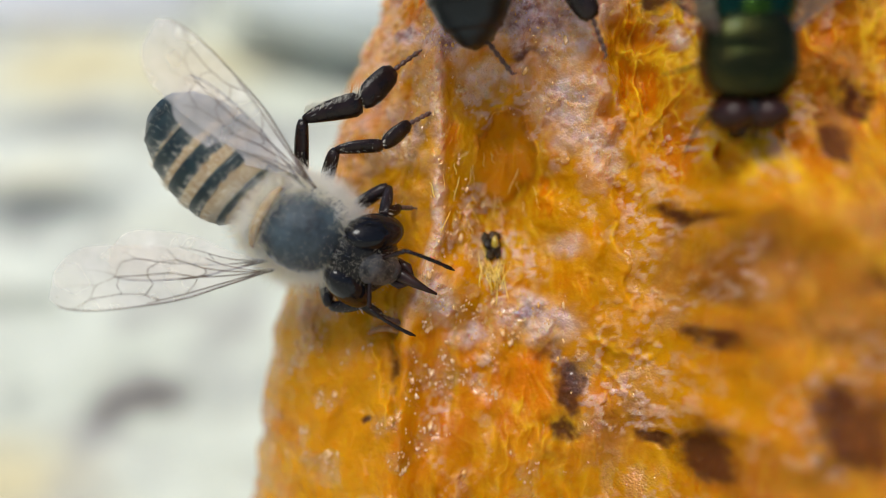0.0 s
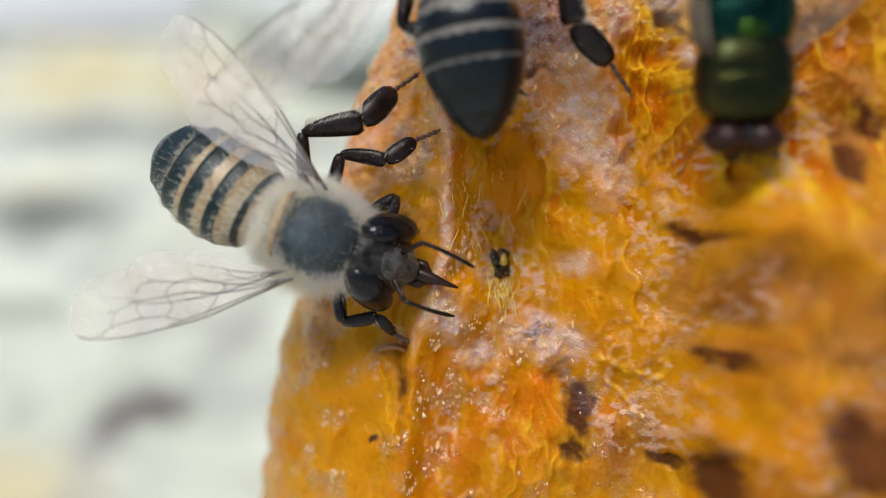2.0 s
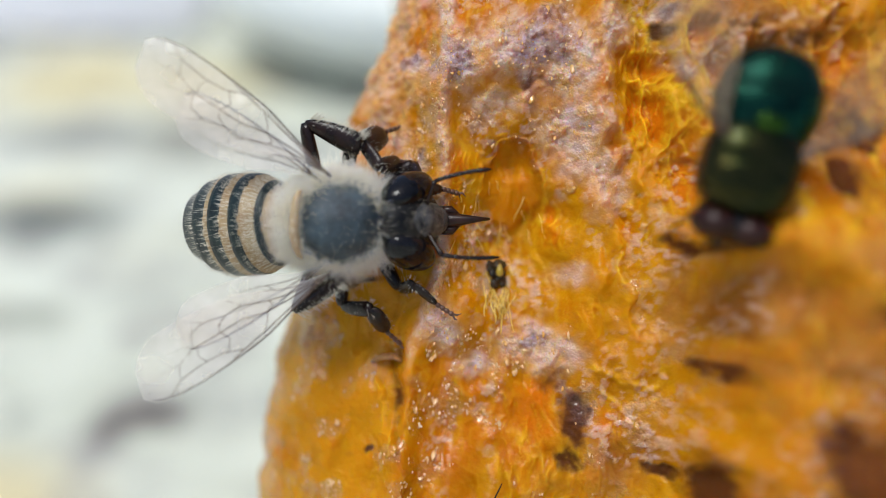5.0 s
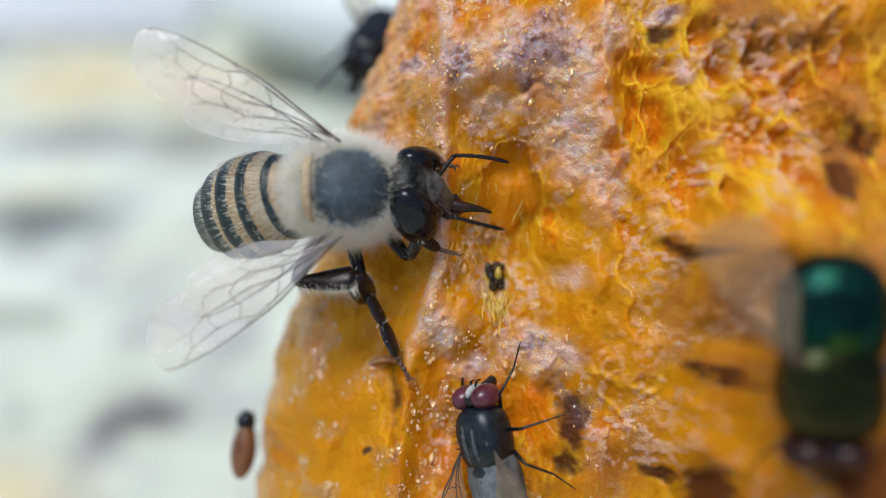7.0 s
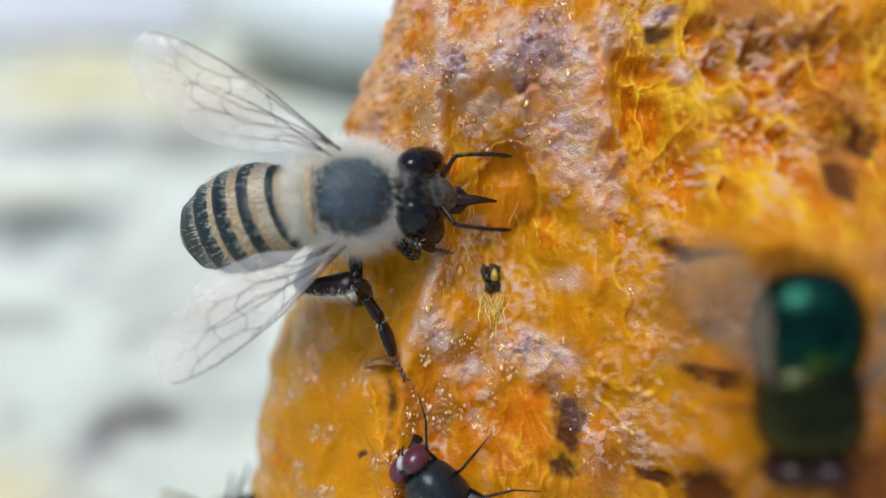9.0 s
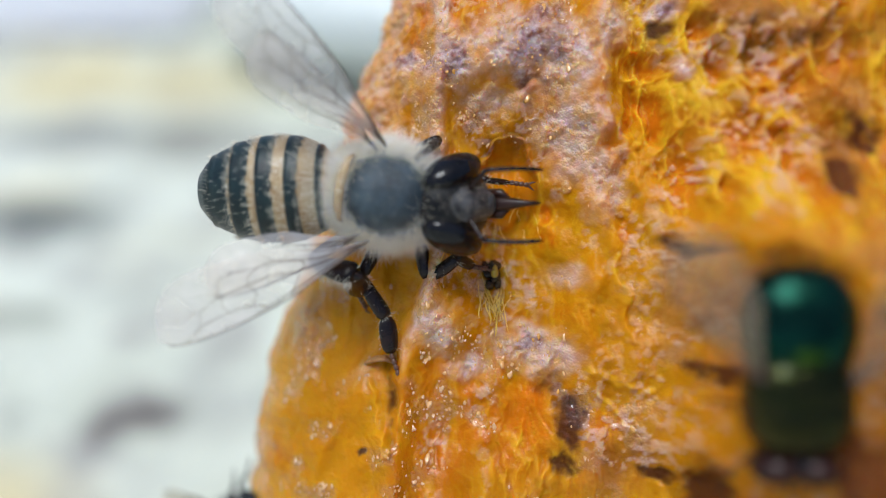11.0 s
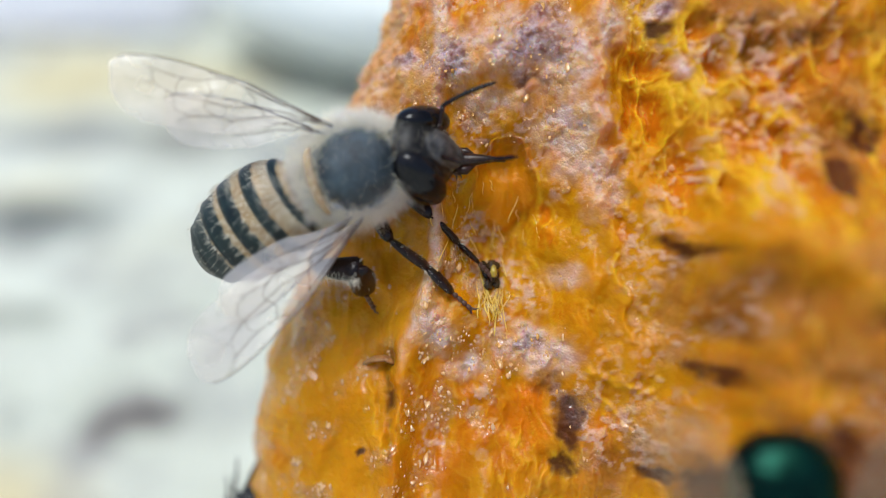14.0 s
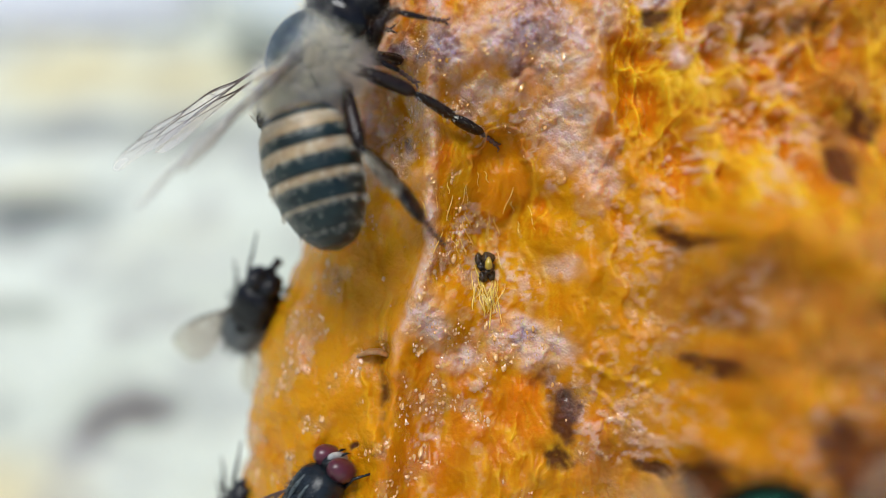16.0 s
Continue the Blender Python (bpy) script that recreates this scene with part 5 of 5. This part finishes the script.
        piece("vein_network", vein_shape(5.6, 2.4, -sd, thick=0.8), M_VEIN, wing)
        for x, ux, out in ((0.95, 3.0, 1.5), (0.1, 0.3, 3.2), (-0.7, -2.4, 2.8)) if stripes else ((0.95, 2.2, 1.3), (0.1, 0.2, 2.0), (-0.7, -1.8, 1.8)):
            pts = [(x, 0.6 * sd, -0.9), (x + ux * 0.35, (0.6 + out * 0.45) * sd, -0.35), (x + ux * 0.7, (0.6 + out * 0.75) * sd, -1.3), (x + ux * 1.1, (0.6 + out) * sd, -1.85)]
            fine = []
            for a, b in zip(pts, pts[1:]):
                fine += [Vector(a).lerp(Vector(b), q / 4) for q in range(4)]
            fine.append(Vector(pts[-1]))
            piece("leg", Shape().tube(fine, [leg * q for q in (0.14, 0.15, 0.15, 0.13, 0.11, 0.1, 0.09, 0.09, 0.07, 0.06, 0.055, 0.05, 0.03)], 8), M_FLY_DARK)
    return fly


def build_beetle(m):
    b = thing("brown_beetle", "small brown beetle clinging to the fruit's edge", "beetle", m)
    for sd in (-1, 1):
        part("wing_case", Shape().ball((-0.4, 0.22 * sd, 0.05), (1.15, 0.42, 0.5), 20, 14), M_BROWN, b)
        for x in (0.4, 0.0, -0.5):
            part("leg", Shape().tube([(x, 0.3 * sd, -0.1), (x + 0.1, 0.6 * sd, 0.0), (x + 0.15, 0.75 * sd, -0.4)], [0.06, 0.05, 0.02], 6), M_BROWN, b)
    part("head", Shape().ball((0.85, 0, 0), (0.5, 0.4, 0.4), 18, 12), M_FLY_DARK, b)
    return b


def build_scraps(fruit):
    rnd = random.Random(3)
    u, v = 1.82, -1.12
    z = face_height(u, v)
    scrap = thing("seed_scrap", "black shrivelled seed scrap with a yellow bit, stuck in the pulp", "scrap", on_face(u, v, z + 0.1))
    s = Shape()
    for n in range(9):
        s.ball((rnd.uniform(-0.28, 0.28), rnd.uniform(-0.4, 0.4), rnd.uniform(-0.1, 0.15)), [rnd.uniform(0.12, 0.26) for _ in range(3)], 10, 7, fn=lambda p: 1 + 0.2 * math.sin(7 * p.x + 5 * p.y))
    part("husk", s, M_SCRAP, scrap)
    part("kernel", Shape().ball((0.1, 0.12, 0.3), (0.14, 0.25, 0.12), 12, 8, fn=lambda p: 1 + 0.15 * math.sin(8 * p.y)), M_YELLOW, scrap, "yellow bit")
    # curled sliver that peels off the ridge
    u, v = -2.5, -4.4
    s = Shape()
    pts = [(-0.65, -0.25, -0.75), (-0.35, 0.0, -0.35), (0.0, 0.18, 0.05), (0.4, 0.22, 0.2), (0.75, 0.05, 0.2)]
    s.tube(pts, [0.05, 0.14, 0.2, 0.2, 0.12], 10, flat=0.5)
    part("peeling_sliver", s, M_FLAKE, fruit, "curled brown sliver", on_face(u, v, face_height(u, v) + 0.25))


build_ground()
build_background()
FRUIT = build_fruit()
build_fibres(FRUIT)
build_beads(FRUIT)
build_scraps(FRUIT)
MAIN_BEE = build_bee("honey bee with tan and black bands, feeding on the fruit's edge", on_face(-5.2, -0.4, 1))
TOP_BEE = build_bee("honey bee with a blackish tapered abdomen, climbing the fruit", on_face(1, 10, 3), "dark_tergites")
GREEN_FLY = build_fly("green_bottle_fly", "metallic green and copper fly walking on the fruit", "fly", on_face(10, 5, 3), 7.1, M_GREEN, M_COPPER, M_FLY_BROWN, stout=1.3, leg=0.6, spread=40)
GREY_FLY = build_fly("flesh_fly", "grey striped fly with dark red eyes on the fruit", "fly", on_face(1.4, -7, 0.8), 5.7, M_FLY_GREY, M_FLY_BLUE, M_FLY_EYE, True, leg=0.75)
SMALL_FLY = build_fly("house_fly", "small blackish fly on the fruit's shaded side", "fly", on_face(-2.6, 9.7, -8), 6.3, M_FLY_DARK, M_FLY_DARK, M_FLY_DARK)
LANDING_FLY = build_fly("house_fly", "small dark fly with clear wings landing on the fruit's edge", "fly", on_face(-7.7, -2.8, -6), 5.8, M_FLY_GREY, M_FLY_DARK, M_FLY_DARK)
LEGGY_FLY = build_fly("flesh_fly", "grey fly with long dark legs on the fruit's upper side", "fly", on_face(17, 14, 8), 7.0, M_FLY_GREY, M_FLY_BLUE, M_FLY_EYE, True, leg=1.7)
PASSING_FLY = build_fly("green_bottle_fly", "small metallic teal fly darting past the white pebble", "fly", pose(-0.003, 0.177, 0.0312), 5.0, M_GREEN, M_GREEN, M_FLY_DARK, stout=1.3, leg=0.6, spread=40)
BEETLE = build_beetle(on_face(-8.2, -8.3, -5, 90, 0, 80))


def motions():
    body = [(0.0, -5.09, -0.36, 1.50, 9, 13, -27), (1.0, -5.19, -0.02, 1.50, 9, 15, -26), (1.5, -5.13, 0.04, 1.50, 6, 11, -30), (2.0, -4.88, -0.06, 1.50, -3, 14, -21), (2.5, -5.07, -0.06, 1.50, -13, 3, -19), (3.0, -5.42, 0.80, 1.50, -7, -4, -4), (3.5, -4.23, 0.39, 1.50, -1, 9, -4), (4.2, -4.11, 0.39, 1.50, 3, 6, -1), (6.3, -3.68, 1.82, 1.50, 8, 13, 2), (7.0, -3.62, 1.97, 1.50, -3, 14, 1), (8.0, -3.56, 1.95, 1.50, 3, 14, 1), (9.0, -3.33, 1.80, 1.50, 2, 12, 4), (9.2, -3.73, 1.84, 1.50, 2, 16, -4), (11.3, -1.83, 1.74, 1.50, 3, 0, -11), (12.0, -1.69, 1.98, 1.50, 1, -2, -11), (12.5, -1.83, 1.88, 1.50, 1, 1, -10), (13.0, -2.96, 2.18, 1.50, 8, 8, -1), (13.3, -3.77, 2.87, 1.50, 5, 9, 15), (13.5, -3.05, 2.66, 1.50, 5, 9, 18), (14.0, -3.09, 2.59, 1.50, 5, 8, 19), (14.5, -2.88, 2.53, 1.50, -2, 5, 20), (15.0, -2.90, 2.82, 1.50, 7, -1, 14), (15.2, -2.96, 2.93, 1.50, 5, -1, 8), (15.4, -3.26, 3.80, 1.50, 5, 8, 17), (15.5, -4.10, 3.95, 1.50, -38, 17, 46), (15.6, -4.30, 4.30, 1.50, -42, 16, 50), (15.8, -4.15, 5.40, 1.50, -52, 16, 68), (16.0, -4.20, 6.0, 1.50, -64, 14, 62)]
    abdomen = [(0.0, -16, -16), (1.0, -14, -26), (1.5, -15, -11), (2.0, -14, -25), (2.5, -19, -10), (3.0, -13, -42), (3.5, -7, -44), (4.2, -5, -37), (6.3, 23, -45), (7.0, 12, -47), (8.0, 20, -39), (9.0, 15, -32), (9.2, 26, -46), (11.3, 12, -2), (12.0, 12, 2), (12.5, 14, -9), (13.0, 20, -34), (13.3, 28, -42), (14.0, 17, -22), (14.5, 16, -13), (15.0, 24, -20), (15.2, 27, -32), (15.4, 38, -42), (15.5, 18, -57), (15.6, 17, -59), (15.8, -4, -38), (16.0, 13, -42)]
    head = [(0, 2, -60, 0), (2.5, 0, -60, 0), (3, 8, -42, 0), (4.2, 8, -48, 0), (6.3, 7, -45, -28), (9.2, 5, -42, -15), (11.3, 13, -62, 0), (12.6, 10, -62, 0), (13, 7, -58, -25),
            (13.3, 14, -50, -35), (14.5, -3, -50, -35), (15.2, 10, -58, -5), (15.4, 2, -55, -10), (15.5, -40, -45, 0), (15.6, -48, -45, 0), (16, -55, -40, 0)]
    wings = {"left": [(0, 132, 8), (1, 128, 8), (2, 130, 8), (3, 133, 6), (3.5, 144, 6), (4.2, 142, 6), (6.3, 148, 8), (7, 152, 8), (8, 150, 8), (9, 151, 8), (9.2, 146, 8), (11.3, 131, 20),
                      (12, 134, 20), (12.6, 134, 20), (13, 155, 10), (13.3, 165, 5), (14.5, 163, 5), (15.2, 159, 5), (15.3, 165, -10), (15.4, 174, -35), (15.5, 200, -45), (15.6, 202, -40), (15.8, 205, -25), (16, 207, -18)],
             "right": [(0, 187, 6), (1, 188, 6), (2, 193, 6), (2.5, 197, 6), (3, 208, 6), (3.5, 208, 6), (4.2, 213, 6), (6.3, 216, 8), (7, 216, 8), (8, 218, 8), (9, 217, 8), (9.2, 214, 8),
                       (11.3, 206, 12), (12, 207, 12), (12.6, 208, 12), (13, 218, 8), (13.3, 227, 8), (14.5, 226, 8), (15.2, 224, 8), (15.4, 230, 8), (15.6, 236, 10), (15.8, 239, 12), (16, 227, 15)]}
    feelers = {"left": [(0, 20, 40), (1, 10, 50), (2, 15, 20), (3, 25, 10), (4.2, 40, 5), (6.3, 30, 10), (9.2, 25, 5), (11.3, 20, 40), (13, 30, 10), (14.5, 50, -10), (15.2, 40, -10), (16, 30, 20)],
               "right": [(0, -40, 30), (1, -45, 30), (2, -15, 40), (3, -25, 15), (4.2, -35, 10), (6.3, -20, 25), (9.2, -30, 10), (11.3, -25, 30), (13, -10, 30), (14.5, 0, 20), (15.2, -30, 20), (16, -20, 30)]}
    feet = {
        "fore_left": [(0, -1.19, 0.52, -0.6), (1, -1.22, 0.47, -0.6), (1.5, -1.32, 0.54, -0.6), (2, -1.39, 0.42, -0.6), (3, -1.55, 2.35, -0.6), (3.5, -0.35, 2.76, -0.6), (4.2, 0.37, 1.61, -0.6), (6.3, 0.19, 3.04, -0.6), (9.2, 0.13, 3.18, -0.6), (11.3, 3.23, 2.21, -0.6), (12, 3.31, 2.43, -0.6), (12.6, 3.31, 2.44, -0.6), (13, 2.08, 3.14, -0.6), (13.3, 0.72, 2.71, -0.6), (14.8, 0.48, 2.87, -0.6), (15.2, 1.02, 6.19, -0.6), (15.4, 1.02, 6.43, -0.6), (15.6, -0.62, 3.76, -0.6), (15.8, -0.70, 5.51, -0.6), (16, -0.67, 5.49, -0.6)],
        "mid_left": [(0, -0.57, 3.94, -1.2), (1, -0.60, 3.93, -1.2), (1.5, -0.66, 3.91, -1.2), (4.2, -0.75, 3.86, -1.2), (6.3, -2.6, 2.0, -1.2), (9.2, -2.6, 2.0, -1.2), (11.3, -0.6, 1.5, -1.2), (12.6, -0.6, 1.5, -1.2), (13.2, -2.2, 2.6, -1.2), (15.2, -1.8, 2.8, -1.2), (15.6, -1.58, 5.30, -1.2), (16, -1.74, 7.59, -1.2)],
        "hind_left": [(0, -1.02, 6.23, -1.8), (1.5, -1.09, 6.19, -1.8), (2, -1.40, 6.10, -1.8), (3, -1.15, 6.17, -1.8), (4.2, -1.15, 6.12, -1.8), (6.3, -3.6, 1.7, -1.8), (9.2, -3.5, 1.7, -1.8), (11.3, -2.6, 1.5, -1.8), (12.6, -2.6, 1.5, -1.8), (13.2, -3.5, 2.4, -1.8), (15.2, -3.2, 2.6, -1.8), (15.6, -3.8, 4.0, -1.8), (16, -3.6, 5.15, -1.8)],
        "fore_right": [(0, -1.87, -4.07, -0.4), (1.5, -1.77, -3.69, -0.4), (2, -1.76, -4.13, -0.4), (2.5, -1.78, -4.12, -0.4), (3, -0.90, -2.96, -0.4), (3.5, 0.03, -3.44, -0.4), (4.2, -0.01, -3.59, -0.4), (6.3, 0.19, -0.48, -0.4), (9.2, 0.13, -0.31, -0.4), (11.3, 1.62, -1.11, -0.4), (12, 1.74, -1.21, -0.4), (14.5, 1.88, -1.13, -0.4), (15.2, 1.74, -1.18, -0.4), (15.4, 1.54, 1.69, -0.4), (15.6, 0.31, 5.39, -0.4), (16, 0.37, 7.42, -0.4)],
        "mid_right": [(0, -3.3, -1.6, -0.7), (2, -3.2, -1.6, -0.7), (3, -2.40, -2.67, -0.7), (3.5, -2.71, -2.40, -0.7), (4.2, -2.46, -2.82, -0.7), (6.3, -1.46, -4.98, -0.7), (9.2, -1.51, -4.70, -0.7), (11.3, -1.82, -4.80, -0.7), (12, -1.68, -4.64, -0.7), (13.3, -1.77, -4.63, -0.7), (13.45, -0.44, -3.43, -0.2), (13.6, 0.83, -2.33, -0.7), (14.5, 1.09, -2.39, -0.7), (15.6, 1.05, -2.36, -0.7), (15.8, 2.32, 3.45, -0.7), (16, 2.35, 3.37, -0.7)],
        "hind_right": [(0, -4.2, -1.2, -1.8), (3, -3.9, -0.6, -1.8), (4.2, -3.3, -0.8, -1.8), (6.3, -2.71, -2.60, -1.8), (9.2, -2.71, -2.51, -1.8), (11.3, -3.14, -2.29, -1.8), (12, -2.93, -1.96, -1.8), (13.3, -2.75, -2.37, -1.8), (15.6, -2.72, -2.47, -1.8), (15.8, -2.93, -2.45, -1.8), (16, 0.23, -0.32, -0.8)]}
    times = sorted({round(0.25 * i, 2) for i in range(65)} | {round(12.5 + 0.1 * i, 2) for i in range(36)} | {2.6, 2.7, 2.8, 2.9, 3.1, 3.2, 3.3, 3.4, 9.1, 9.2})
    # where the knees point: tucked under the body, or out to the side
    lifts = {"fore_right": [(0, 0.55, 0.9, 0.25), (12.7, 0.55, 0.9, 0.25), (13.1, 0.35, 0.6, 1.4), (13.7, 0.35, 0.6, 1.2), (14.4, 0.55, 0.9, 0.4), (16, 0.55, 0.9, 0.25)],
             "fore_left": [(0, 0.55, 0.9, 0.25), (4.2, 0.55, 0.9, 0.25), (6.3, 0.5, 0.2, -0.8), (16, 0.5, 0.2, -0.8)],
             "hind_left": [(0, -0.7, 0.75, 0.15), (4.2, -0.7, 0.75, 0.15), (6.3, -0.6, 0.1, -0.6), (16, -0.6, 0.1, -0.6)],
             "mid_left": [(0, 0.05, 1.0, 0.35), (4.2, 0.05, 1.0, 0.35), (6.3, 0, 0.15, -0.6), (16, 0, 0.15, -0.6)],
             "hind_right": [(0, -0.5, 0.1, -0.7), (4.2, -0.5, 0.1, -0.7), (6.3, -0.7, 0.75, 0.15), (16, -0.7, 0.75, 0.15)],
             "mid_right": [(0, 0, 0.1, -0.7), (2.5, 0, 0.1, -0.7), (3.2, 0, 0.6, 0), (4.2, 0, 0.6, 0), (6.3, 0.05, 1.0, 0.35), (9.2, 0.05, 1.0, 0.35), (11.3, -0.7, 0.8, 0.3), (12.6, -0.7, 0.8, 0.3), (13.2, -0.1, 1.0, 0.4), (13.6, 0.0, 0.8, 0.9), (16, 0.0, 0.8, 0.9)]}
    move_bee(MAIN_BEE, times, body, abdomen, head, wings, feet, feelers, lifts)

    # the climbing bee, by the tip of its abdomen and its heading
    tip = [(0, 1.15, 5.13, 96), (0.4, 1.57, 4.53, 92), (0.8, 1.78, 4.87, 92), (1.2, 1.00, 5.15, 96), (1.5, 1.00, 3.46, 95), (1.8, 0.74, 2.79, 96), (2.1, 1.23, 2.69, 100), (2.4, 0.51, 2.81, 98),
           (2.7, 0.22, 4.10, 95), (3, 0.37, 4.35, 93), (3.3, 0.60, 5.45, 85), (3.6, 1.38, 6.45, 78), (3.8, 2.13, 6.15, 72), (4, 2.70, 6.86, 62), (4.2, 3.74, 6.37, 62), (4.8, 5.0, 9.5, 70), (5.4, 5.5, 12.0, 80), (16, 5.5, 12.0, 80)]
    climb = []
    for t, u, v, a in tip:
        c, s = math.cos(radians(a)), math.sin(radians(a))
        climb.append((t, u + 6.9 * c, v + 0.3 + 6.9 * s, 4.2, 0, -4, a))
    still = [(0, 0, -4), (1.5, 0, -4), (2.2, 0, 6), (3, 0, -4), (16, 0, -4)]
    feet2 = {"fore_left": (3.0, 2.6, -3.0), "mid_left": (0.2, 3.6, -3.0), "hind_left": [(0, 2.3, 4.7, 2.2), (3.2, 2.3, 4.7, 2.2), (3.8, 2.6, 7.5, 2.4), (5.2, 3.5, 12, 2.4), (16, 3.5, 12, 2.4)],
             "fore_right": (3.0, -2.6, -3.0), "mid_right": (0.2, -3.6, -3.0), "hind_right": [(0, 6.2, 4.9, 2.7), (3.8, 6.2, 4.9, 2.7), (4.2, 6.6, 6.5, 2.9), (5.2, 8.5, 12, 2.6), (16, 8.5, 12, 2.6)]}
    wings2 = {"left": [(0, 188, 12), (1.7, 190, 12), (2.0, 222, 10), (2.3, 218, 12), (2.6, 190, 12), (4.2, 185, 12), (5.4, 195, 12), (16, 195, 12)],
              "right": [(0, 355, 12), (2.0, 355, 12), (3.3, 345, 12), (4.2, 330, 12), (5.4, 345, 12), (16, 345, 12)]}
    times2 = sorted({round(0.2 * i, 2) for i in range(28)} | {1.5, 2.1, 2.7, 3.3, 3.9, 16.0, 8.0, 12.0})
    move_bee(TOP_BEE, times2, climb, still, [(0, 0, 0, 0), (16, 0, 0, 0)], wings2, feet2)

    green = [(0, 9.50, 4.81, 5.8, -89), (1, 9.18, 4.80, 5.8, -90), (2, 8.95, 4.68, 5.8, -90), (2.5, 8.95, 4.64, 5.8, -92), (3, 8.38, 4.45, 5.8, -106), (3.5, 9.13, 4.48, 5.8, -108), (3.8, 8.94, 4.18, 5.8, -110), (4, 7.92, 3.45, 5.8, -127), (4.2, 7.85, 3.40, 5.8, -127), (6.3, 11.75, -1.15, 8.6, -64), (6.6, 11.85, -2.0, 8.6, -68), (7, 10.70, -3.96, 8.6, -93), (8, 9.92, -3.99, 8.6, -94), (9, 10.15, -4.37, 8.6, -90), (9.2, 9.94, -4.06, 8.6, -90), (11.3, 9.76, -4.37, 8.6, -92), (11.8, 9.74, -4.38, 8.6, -93), (12.0, 9.75, -4.3, 8.6, -97), (12.2, 9.54, -4.07, 8.6, -114), (12.5, 9.47, -4.00, 8.6, -123), (13, 9.23, -4.29, 8.6, -121), (13.2, 9.10, -5.43, 8.6, -117), (13.4, 9.43, -6.17, 8.6, -107), (13.6, 9.76, -7.16, 8.6, -93), (13.8, 9.47, -8.38, 8.6, -89), (14.2, 9.49, -9.03, 8.6, -88), (14.5, 9.53, -9.17, 8.6, -90), (15, 9.45, -9.24, 8.6, -86), (15.4, 9.27, -9.52, 8.6, -84), (16, 9.31, -10.50, 8.6, -85)]
    walk(GREEN_FLY, [(t, on_face(u, v, w, 0, 0, a)) for t, u, v, w, a in green])
    grey = [(0, -1.0, -13.5, 0.8, 90), (4.2, -1.0, -13.5, 0.8, 90), (5.6, 1.0, -9.5, 0.8, 95), (6.3, 1.47, -7.43, 0.8, 107), (6.6, 1.40, -7.23, 0.8, 104), (7, 1.41, -7.02, 0.8, 103), (7.4, 1.08, -7.25, 0.8, 106),
            (7.8, 0.99, -7.26, 0.8, 108), (8.2, 1.05, -7.19, 0.8, 107), (8.6, 0.94, -7.61, 0.8, 114), (9, 0.02, -8.83, 0.8, 135), (9.2, -0.08, -8.53, 0.8, 127), (10, -1.5, -11.5, 0.5, 120), (11.2, -4, -13, -0.5, 90),
            (15.4, -5.4, -12.8, -1.2, 60), (15.8, -5.4, -10.5, -1.0, 56), (16, -4.63, -9.7, -0.8, 57)]
    walk(GREY_FLY, [(t, FACE @ local(u, v, w + 0.5, 0, 0, a) @ pose(0.00025, 0, 0, -42, 0, 0)) for t, u, v, w, a in grey])
    small = [(0, 1.0, 13.5, -9, 0, -50, 0), (5.8, 1.0, 13.5, -9, 0, -50, 0), (6.3, -2.0, 9.9, -8.5, 0, -50, -120), (7.0, -3.5, 9.0, -8, 0, -50, -110), (7.15, -5.0, 5.5, -7, 0, -50, -100), (7.4, -9.2, -8.6, -4, 0, -50, 20),
             (7.8, -9.0, -8.4, -4, 0, -50, 30), (7.97, -8.9, -11.8, -6, 0, -50, 30), (12.5, -8.3, -11.6, -6, 0, -50, 40), (16, -8.2, -11.6, -6, 0, -50, 60)]
    walk(SMALL_FLY, [(t, on_face(*q)) for t, *q in small])
    # in from the left, over the ground, to the fruit's edge
    away = on_face(0, 0, 0, 0, -40, 62)
    away.translation = (-0.10, 0.03, 0.004)
    landing = [(0, away), (0.9, away), (1.0, on_face(-19.2, -7.3, -8, 0, -40, 60)), (1.1, away), (15.37, away), (15.5, on_face(-17.6, -2.6, -6, 0, -40, 62)), (15.6, on_face(-12.4, -1.9, -6, 0, -40, 62)),
               (15.7, on_face(-8.0, -3.4, -6, 0, -40, 62)), (15.8, on_face(-7.9, -3.4, -6, 0, -40, 62)), (16, on_face(-7.7, -2.8, -6, 0, -40, 60))]
    walk(LANDING_FLY, landing)
    # a short stop at the fruit's upper edge
    upper = [(0, 17, 14, 8, -95), (11.72, 17, 14, 8, -95), (11.87, 14.35, 9.3, 6.3, -106), (12.33, 14.3, 9.25, 6.3, -105), (12.45, 17, 14, 8, -95), (16, 17, 14, 8, -95)]
    walk(LEGGY_FLY, [(t, on_face(u, v, w, 0, 0, a)) for t, u, v, w, a in upper])
    # a short dart from the pebble and back
    perch = pose(-0.003, 0.177, 0.0312)
    dart = [(0, perch), (3.36, perch), (3.47, on_face(-8.1, 13.3, -25, 0, 0, 60)), (3.53, on_face(-8.2, 13.1, -25, 0, 0, 65)), (3.6, on_face(-9.5, 13.8, -25, 0, 0, 70)), (3.63, on_face(-9.5, 14.1, -25, 0, 0, 70)), (3.74, perch), (16, perch)]
    walk(PASSING_FLY, dart)
    beetle = [(0, -8.0, -13.0, -6, 90, 0, 80), (5.2, -8.0, -13.0, -6, 90, 0, 80), (6.2, -8.55, -8.2, -5, 90, 0, 80), (7.3, -8.6, -8.3, -5, 90, 0, 84), (7.8, -7.0, -9.5, -8, 90, 0, 80), (16, -6.0, -13.0, -10, 90, 0, 80)]
    walk(BEETLE, [(t, on_face(*q)) for t, *q in beetle])


motions()
